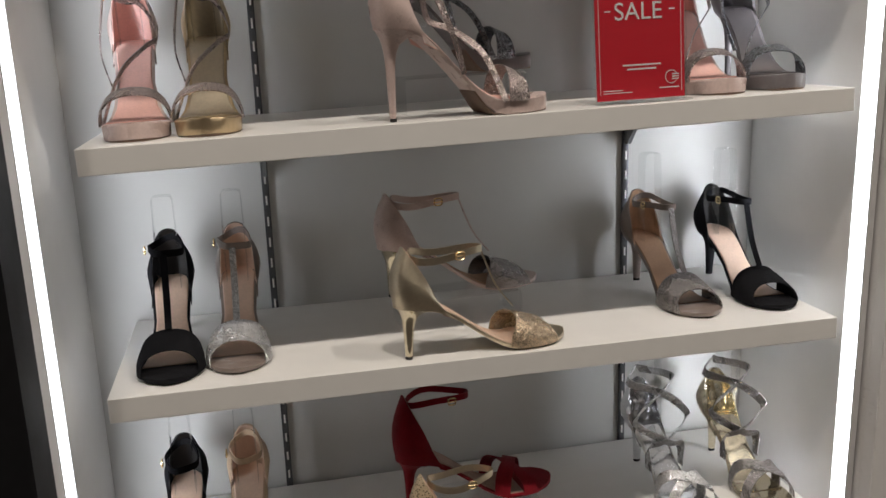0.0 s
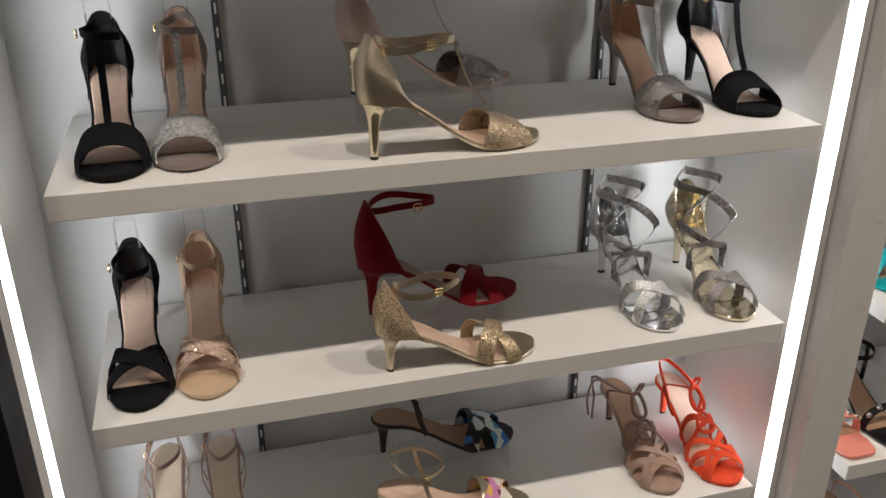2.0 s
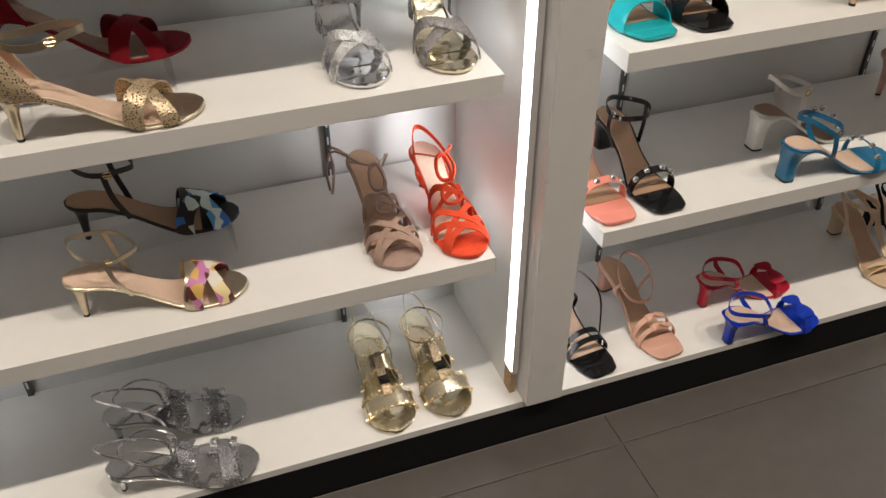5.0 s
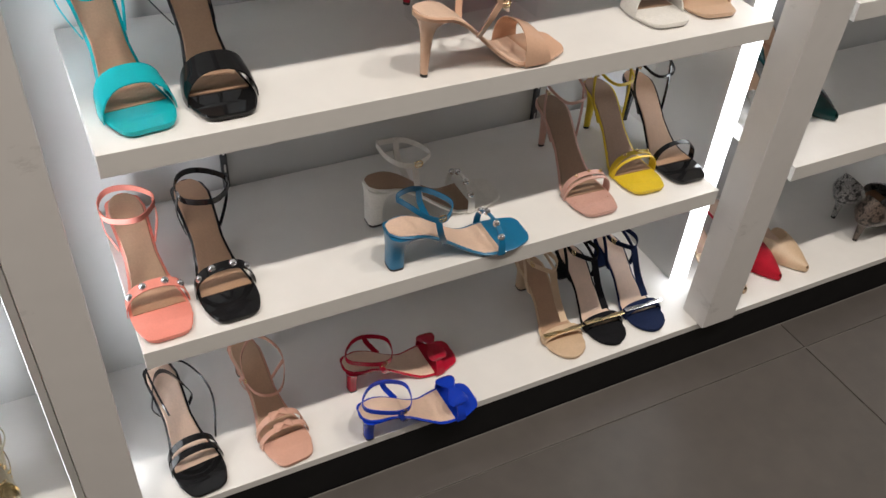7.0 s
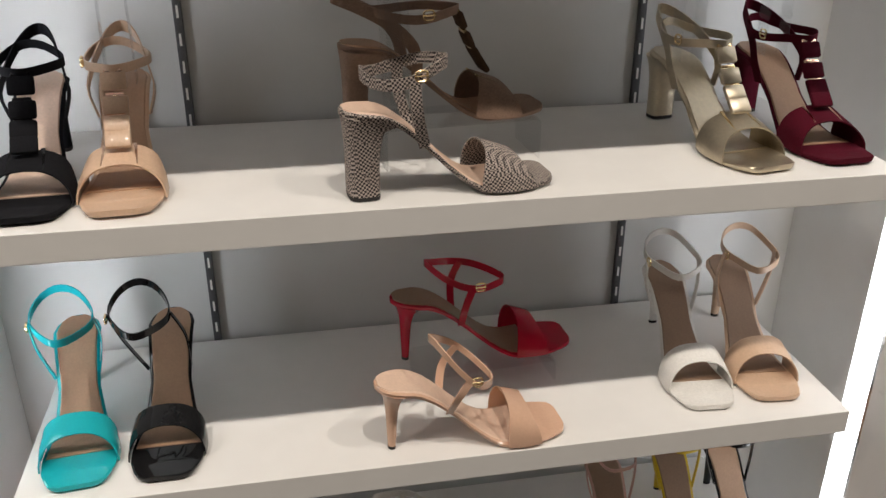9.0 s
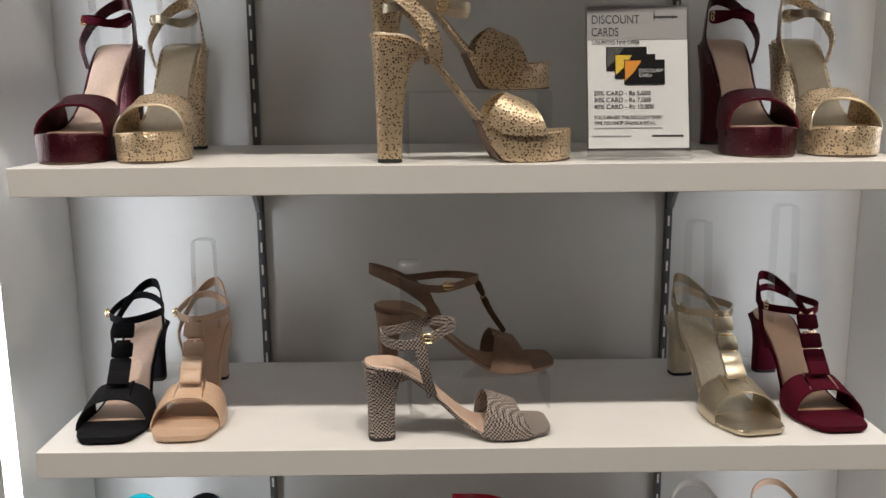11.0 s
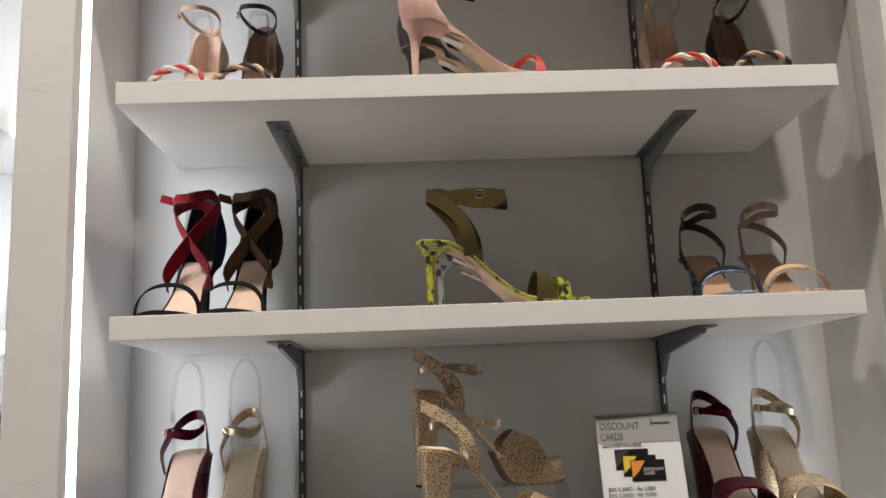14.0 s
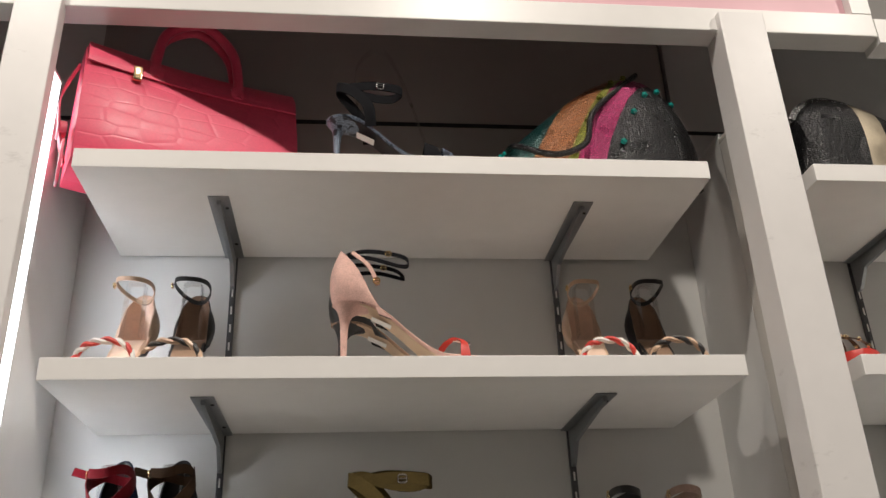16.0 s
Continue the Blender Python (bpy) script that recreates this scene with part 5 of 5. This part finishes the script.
braid_pump("rose suede stiletto sandal with a coral toe strap", (1.528, 1.098), 2, z, ROSEP, PALE, REDL)
braid_pump("black stiletto sandal with a tan toe strap", (1.525, 1.180), 2, z, BLKL, BROWNB, NUDE)
z = LV["W"]
f, e = snake_sandal("blue-grey snakeskin sandal with black suede straps", (1.490, 1.100), 2, z, BSNK, BLKS, BSNK, BLKS)
p = [(0.05, 0, f.H + 0.004), (0.045, 0, f.H + 0.10), (0.085, 0, f.H + 0.14), (0.12, 0, f.H + 0.08), (0.16, 0, 0.03)]
part("plastic_support", ribbon(smooth_path(p, 22), 0.016, 0.0008, across=(0, 1, 0)), CLEAR, e, "clear plastic support strip")

# ---- bags on the top shelves ----


def croc(name, col):
    """Glossy leather embossed in large scales."""
    m = mat(name, col, 0.40)
    nt = m.node_tree
    p = nt.nodes["Principled BSDF"]
    tc = nt.nodes.new("ShaderNodeTexCoord")
    mp = nt.nodes.new("ShaderNodeMapping")
    mp.inputs["Scale"].default_value = (0.55, 1, 1.25)
    nt.links.new(tc.outputs["Object"], mp.inputs["Vector"])
    v = nt.nodes.new("ShaderNodeTexVoronoi")
    v.feature = "DISTANCE_TO_EDGE"
    v.inputs["Scale"].default_value = 34
    v.inputs["Randomness"].default_value = 0.5
    nt.links.new(mp.outputs[0], v.inputs["Vector"])
    mr = nt.nodes.new("ShaderNodeMapRange")
    mr.inputs[2].default_value = 0.09
    nt.links.new(v.outputs["Distance"], mr.inputs[0])
    b = nt.nodes.new("ShaderNodeBump")
    b.inputs["Strength"].default_value = 0.16
    b.inputs["Distance"].default_value = 0.002
    nt.links.new(mr.outputs[0], b.inputs["Height"])
    nt.links.new(b.outputs[0], p.inputs["Normal"])
    return m


CROC = croc("pink_croc_leather", (0.72, 0.07, 0.14))
z = LV["W"]
hb = thing("handbag", "bright pink croc-embossed leather handbag with round handles", "handbag", (0.905, 1.066, z + 0.0006), 24)
loops = []
for i in range(15):
    t = i / 14
    x = 0.345 * t
    end = 1 - 0.10 * (abs(2 * t - 1) ** 6)
    sag = 0.008 * math.sin(math.pi * t)
    lp = []
    for y, zz in ((0, 0.0), (-0.004, 0.012), (-0.004, 0.05), (0.006, 0.11), (0.022, 0.165), (0.034, 0.182), (0.056, 0.186), (0.078, 0.182), (0.092, 0.165), (0.108, 0.11), (0.118, 0.05), (0.118, 0.012), (0.114, 0)):
        lp.append(Vector((x, 0.057 + (y - 0.057) * end, 1.2 * zz * (0.985 + 0.015 * end) - (sag if zz > 0.1 else 0))))
    loops.append(lp)
part("body", loft(loops), CROC, hb)
grid = [[Vector((0.003 + 0.339 * i / 14, y, 1.2 * zz - 0.008 * math.sin(math.pi * i / 14))) for y, zz in ((0.0165, 0.150), (0.020, 0.168), (0.033, 0.186), (0.056, 0.190), (0.079, 0.186), (0.094, 0.166))] for i in range(15)]
part("flap", shell(grid, -0.003), CROC, hb, "folded top flap")
for y, nm in ((0.024, "handle"), (0.046, "handle")):
    p = [(0.105, y - 0.004, 0.180), (0.106, y, 0.228), (0.120, y, 0.280), (0.172, y - 0.004, 0.310), (0.224, y, 0.280), (0.240, y, 0.228), (0.240, y - 0.004, 0.180)]
    h = part(nm, tube(smooth_path(p, 30), 0.0085, 10), CROC, hb, "round rolled handle")
    for x in (0.106, 0.239):
        bm = bmesh.new()
        ball(bm, (x, y + (-0.006 if y < 0.05 else 0.006), 0.190), 0.016, 0.9, 0.4, 1.2)
        part("handle_tab", bm, CROC, h)
part("lock", boxed(0.070, 0.084, 0.006, 0.013, 0.160, 0.186, bevel=0.002), GOLDM, hb, "small gold lock plate")
part("side_strap", ribbon(smooth_path([(-0.004, 0.03, 0.175), (-0.022, 0.045, 0.12), (-0.016, 0.05, 0.06), (-0.003, 0.055, 0.01)], 14), 0.018, 0.003, across=(0, 1, 0)), CROC, hb)
part("strap_loop", boxed(-0.021, -0.008, 0.036, 0.064, 0.055, 0.075, bevel=0.002), CROC, hb)
part("hanging_tag", boxed(-0.014, -0.010, 0.010, 0.030, -0.042, 0.03, bevel=0.001), CROC, hb, "pink leather tag that hangs over the shelf end")


def beads_mat(name, col):
    if max(col) < 0.1:
        return stones(name, tuple(1.3 * v for v in col), tuple(0.4 * v for v in col), 260)
    return stones(name, tuple(0.9 * v for v in col), tuple(0.3 * v for v in col), 330)


SEQB = beads_mat("black_beaded_leather", (0.012, 0.012, 0.014))
TEALB = beads_mat("dark_teal_beaded_leather", (0.008, 0.075, 0.07))
COPB = beads_mat("copper_beaded_leather", (0.62, 0.24, 0.09))
LIMEB = beads_mat("lime_beaded_leather", (0.42, 0.45, 0.05))
MAGB = beads_mat("magenta_beaded_leather", (0.66, 0.03, 0.21))
GEMT = patent("teal_green_bead", (0.01, 0.22, 0.19))
SILVB = stones("silver_bead_trim", (0.75, 0.75, 0.76), (0.06, 0.06, 0.06), 210)


def dome_bag(label, at, yaw, length, height, panels, skew=0.30, peak=0.62, depth=0.13):
    """A rounded bag sewn from slanting panels. panels: (start, end, material, part name)."""
    e = thing("beaded_bag", label, "handbag", at, yaw)

    def pt(u, v):
        u = min(max(u, 0.0), 1.0)
        h = height * max(math.sin(math.pi * (u ** (math.log(0.5) / math.log(peak)))), 0.0) ** 0.45
        d = depth * 0.5 * max(math.sin(math.pi * u), 0.0) ** 0.35
        a = math.pi * v
        return Vector((length * u, -d * math.cos(a) * (1 + 0.12 * math.sin(a)), h * max(math.sin(a), 0) ** 0.75))
    for a, b, m, nm in panels:
        grid = []
        for i in range(9):
            u = a + (b - a) * i / 8
            row = []
            for j in range(15):
                v = 1 - j / 14
                row.append(pt(u + skew * (0.5 - abs(v - 0.5)) * 2 * min(1, 4 * u * (1 - u)) * 0.6, v))
            grid.append(row)
        part(nm, shell(grid, -0.002), m, e)
    return e, pt


e, pt = dome_bag("black beaded bag with copper, lime and magenta panels", (1.488, 1.192, z + 0.0006), -7, 0.400, 0.222, [(0.0, 0.08, SEQB, "panel"), (0.08, 0.25, TEALB, "panel"), (0.25, 0.40, COPB, "panel"), (0.40, 0.44, LIMEB, "panel"), (0.44, 0.56, MAGB, "panel"), (0.56, 1.0, SEQB, "panel")], 0.62, 0.72)
for k, (u, m) in enumerate(((0.62, GEMT), (0.09, GEMT), (0.42, LIMEB))):
    for i in range(5):
        v = 0.06 + 0.09 * i
        q = pt(u + 0.62 * v * 2 * 0.6 * min(1, 4 * u * (1 - u)), v)
        bm = bmesh.new()
        ball(bm, q + Vector((0, -0.002, 0.001)), 0.0062)
        part("bead", bm, m, e, "round sewn bead")
p = [pt(0.20, 0.3) + Vector((0, -0.006, 0)), (0.09, -0.085, 0.05), (0.15, -0.088, 0.030), (0.20, -0.088, 0.05), (0.222, -0.07, 0.12), pt(0.78, 0.42) + Vector((0, -0.004, 0.01))]
part("strap", tube(smooth_path(p, 24), 0.005, 8), SEQB, e, "black carrying strap hanging down the front")
e, pt = dome_bag("dark brown and black sequinned evening bag", (0.405, 1.175, z + 0.0006), -8, 0.345, 0.215, [(0.0, 0.35, SEQB, "panel"), (0.35, 0.7, beads_mat("brown_beaded_leather", (0.05, 0.035, 0.028)), "panel"), (0.7, 1.0, SEQB, "panel")], 0.1, 0.55)
e, pt = dome_bag("black beaded bag with a silver bead edge", (2.045, 1.135, z + 0.0006), 14, 0.36, 0.19, [(0.0, 0.30, SEQB, "panel"), (0.30, 0.42, GOLDL, "panel"), (0.42, 1.0, SEQB, "panel")], 0.12, 0.30)
part("bead_trim", tube([pt(0.04 + 0.9 * i / 24, 0.45) for i in range(25)], 0.007, 8), SILVB, e, "silver bead trim")

# ---- shoes of the third bay ----


def pump(label, at, yaw, zz, main, bed, heel=0.07, mule=False, back=None, hk="slim", strap=False):
    f, e = shoe(label, at, yaw, zz, heel=heel, sole=main, bed=bed, hk=hk, toe="point", length=0.245, name="pointed_pump", category="shoe")
    part("upper", band(f, (0.50, 0.70), (0.995, 0.985), 0.86, n=19, m=9), main, e)
    if not mule:
        make_counter(f, e, back or main, bed, 0.055, 0.5)
    if strap:
        make_sling(f, e, main, 0.055, 0.34, 0.008, 0.01)
    return f, e


z = LV["D"]
pump("beige leather pointed mule", (2.058, 1.076), -88, z, BEIGE, PALE, 0.06, mule=True)
pump("red suede pointed mule", (2.154, 1.078), -84, z, CRIMS, PALE, 0.06, mule=True)
pump("nude leather pointed slingback shoe", (2.228, 1.076), -82, z, BEIGE, PALE, 0.06, mule=True, strap=True)
pump("grey snakeskin pointed pump, side on", (2.655, 1.205), 2, z, GSNK, TAN, 0.06)
pump("dark snakeskin pointed pump, side on", (2.640, 1.125), 2, z, snake("brown_snakeskin", (0.16, 0.12, 0.10), (0.02, 0.015, 0.012)), TAN, 0.06)
z = LV["C"]
pump("grey check cloth pointed pump", (2.121, 1.134), -88, z, check_cloth("grey_check_cloth", (0.36, 0.33, 0.29), (0.12, 0.11, 0.10)), TAN, 0.06)
pump("dark green leather pointed pump", (2.205, 1.134), -84, z, patent("dark_green_leather", (0.006, 0.035, 0.034)), TAN, 0.06)
z = LV["V"]
f, e = shoe("red sandal caged in gold studded straps", (2.06, 1.085), -92, z, heel=0.085, plat=0.012, sole=REDL, bed=PALE, length=0.22)
for i in range(4):
    xx = 0.78 - 0.13 * i
    part("studded_strap", cross_strap(f, xx, xx, 0.009, 1.05), DBRWN, e)
    make_studs(f, e, GOLDM, xx, 5, 1.06, 0.0038, 0.8)
make_tbar(f, e, BEIGE, (0.06, 0, f.H + 0.075), 0.78, 0.010)

# ---- cards ----
PAPER = mat("white_card", (0.88, 0.88, 0.88), 0.45, vary=0.02)
CARDSHADE = mat("card_shade_grey", (0.40, 0.39, 0.39), 0.45, vary=0.02)
GREYC = mat("grey_card_band", (0.36, 0.36, 0.37), 0.45, vary=0.02)
INK = mat("dark_ink", (0.03, 0.03, 0.035), 0.6)
REDC = mat("red_card", (0.62, 0.018, 0.035), 0.4, vary=0.04)
ORNG = mat("orange_print", (0.85, 0.33, 0.03), 0.45)
YELC = mat("yellow_print", (0.85, 0.58, 0.05), 0.45)


def lettering(text, size, at, material, parent, spacing=1.0, squeeze=1.0):
    """Words laid on a card, their baseline starting at (x, z)."""
    cu = bpy.data.curves.new("words", "FONT")
    cu.body, cu.size, cu.extrude, cu.space_character = text, size, 0.00015, spacing
    tmp = bpy.data.objects.new("words", cu)
    scene.collection.objects.link(tmp)
    me = bpy.data.meshes.new_from_object(tmp.evaluated_get(bpy.context.evaluated_depsgraph_get()))
    bpy.data.objects.remove(tmp)
    for v in me.vertices:
        x, y, zz = v.co
        v.co = (at[0] + x * squeeze, -0.0016 - zz, at[1] + y)
    me.materials.clear()
    me.materials.append(material)
    ob = new("lettering", me)
    ob.parent = parent
    return ob


def bar(x0, x1, z0, z1, material, parent, name="printed_bar", lift=0.0):
    return part(name, boxed(x0, x1, -0.0014 - lift, -0.0011 - lift, z0, z1), material, parent, smooth=False)


def easel_card(name, label, at, yaw, lean, w, h, material, drop=0.0):
    e = thing(name, label, "sign", at, yaw)
    e.matrix_world = pose(*at, 0, 0, yaw) @ pose(0, 0, 0.004 + drop, -lean, 0, 0)
    part("card", boxed(0, w, -0.001, 0.001, 0.001, h), material, e, smooth=False)
    part("acrylic_front", boxed(-0.002, w + 0.002, -0.0042, -0.0030, -drop, h + 0.002), CLEAR, e, "clear acrylic cover")
    part("acrylic_back", boxed(-0.002, w + 0.002, 0.0016, 0.0028, -drop, h + 0.002), CLEAR, e, "clear acrylic back")
    part("acrylic_foot", boxed(-0.002, w + 0.002, -0.020, 0.045, -0.0035 - drop, -0.0015 - drop), CLEAR, e, "clear acrylic foot")
    return e


W, HC = 0.108, 0.152
dc = easel_card("discount_card_stand", "white discount price card in a clear acrylic stand", (1.513, 1.077, LV["T"]), -2, 15, W, HC, PAPER, drop=0.008)
dc.matrix_world = dc.matrix_world @ Matrix.Diagonal((0.97, 1, 1.01, 1))
lettering("DISCOUNT", 0.0130, (0.004, 0.133), INK, dc, squeeze=0.80)
lettering("CARDS", 0.0130, (0.004, 0.1195), INK, dc, squeeze=0.72)
# Shadow of the shelf above, laid on the card's top as a grey band.
bar(0.0, W, 0.1155, HC - 0.0003, CARDSHADE, dc, "grey_band")
lettering("UNLIMITED TIME OFFER", 0.0062, (0.005, 0.1105), INK, dc, squeeze=0.78)
bar(0.072, 0.098, 0.1385, 0.1405, INK, dc, "logo_stroke", 0.0004)
for i, (x, zz, hh) in enumerate(((0.072, 0.136, 0.010), (0.079, 0.137, 0.005), (0.086, 0.137, 0.005), (0.092, 0.137, 0.006))):
    bar(x, x + 0.0016, zz, zz + hh, INK, dc, "logo_stroke")
for i, (x, zz, cm) in enumerate(((0.020, 0.082, SILVM), (0.029, 0.074, YELC), (0.039, 0.068, ORNG))):
    l = 0.0004 * i
    bar(x, x + 0.044, zz, zz + 0.026, BLACK, dc, "pictured_card", l)
    bm = bmesh.new()
    y = -0.0016 - l
    vs = [bm.verts.new((x + a, y, zz + c)) for a, c in ((0.001, 0.025), (0.019, 0.025), (0.010, 0.012), (0.001, 0.004))]
    bm.faces.new(vs)
    part("colour_patch", bm, cm, dc, smooth=False)
lt = lettering("DISCOUNT", 0.0052, (0.055, 0.0805), PAPER, dc)
lt2 = lettering("CARD", 0.0052, (0.055, 0.0755), PAPER, dc)
for o in (lt, lt2):
    o.location = (0, -0.0008, 0)
for i, t in enumerate(("20% CARD - Rs 5,000", "30% CARD - Rs 7,000", "40% CARD - Rs 10,000")):
    lettering(t, 0.0068, (0.006, 0.0565 - 0.0072 * i), INK, dc)
lettering("YOU CAN GET THIS DISCOUNT EVERY", 0.0052, (0.006, 0.0315), INK, dc, squeeze=0.82)
lettering("TIME YOU SHOP ONLINE & RETAIL.", 0.0052, (0.006, 0.0255), INK, dc, squeeze=0.82)
bar(0.006, 0.080, 0.0212, 0.0224, GREYC, dc)
bar(0.004, 0.046, 0.0125, 0.0140, GREYC, dc)
bar(0.068, 0.102, 0.0125, 0.0145, INK, dc)

sc_ = easel_card("sale_card_stand", "red sale card with white lettering in clear acrylic", (0.386, 1.072, LV["T"]), -2, 3, 0.116, 0.160, REDC)
lettering("SALE", 0.0300, (0.024, 0.098), PAPER, sc_)
for x0, x1 in ((0.012, 0.020), (0.096, 0.104)):
    bar(x0, x1, 0.108, 0.1095, PAPER, sc_)
sc_.matrix_world = SLOPE @ sc_.matrix_world
bar(0.034, 0.084, 0.042, 0.044, PAPER, sc_)
bar(0.040, 0.078, 0.037, 0.039, PAPER, sc_)
bar(0.008, 0.034, 0.0125, 0.0135, PAPER, sc_)
bar(0.008, 0.046, 0.0095, 0.0105, PAPER, sc_)
bar(0.082, 0.108, 0.0125, 0.0140, PAPER, sc_)
ring = [Vector((0.098 + 0.008 * math.cos(a), -0.0016, 0.026 + 0.008 * math.sin(a))) for a in [0.6 + 5.0 * i / 17 for i in range(18)]]
part("ring_mark", tube(ring, 0.0005, 5), PAPER, sc_, "round white mark")
for i in range(3):
    bar(0.099, 0.108, 0.0225 + 0.003 * i, 0.0240 + 0.003 * i, PAPER, sc_)
for x in (0.004, 0.1115):
    bar(x, x + 0.0006, 0.008, 0.156, PAPER, sc_, "thin_border")
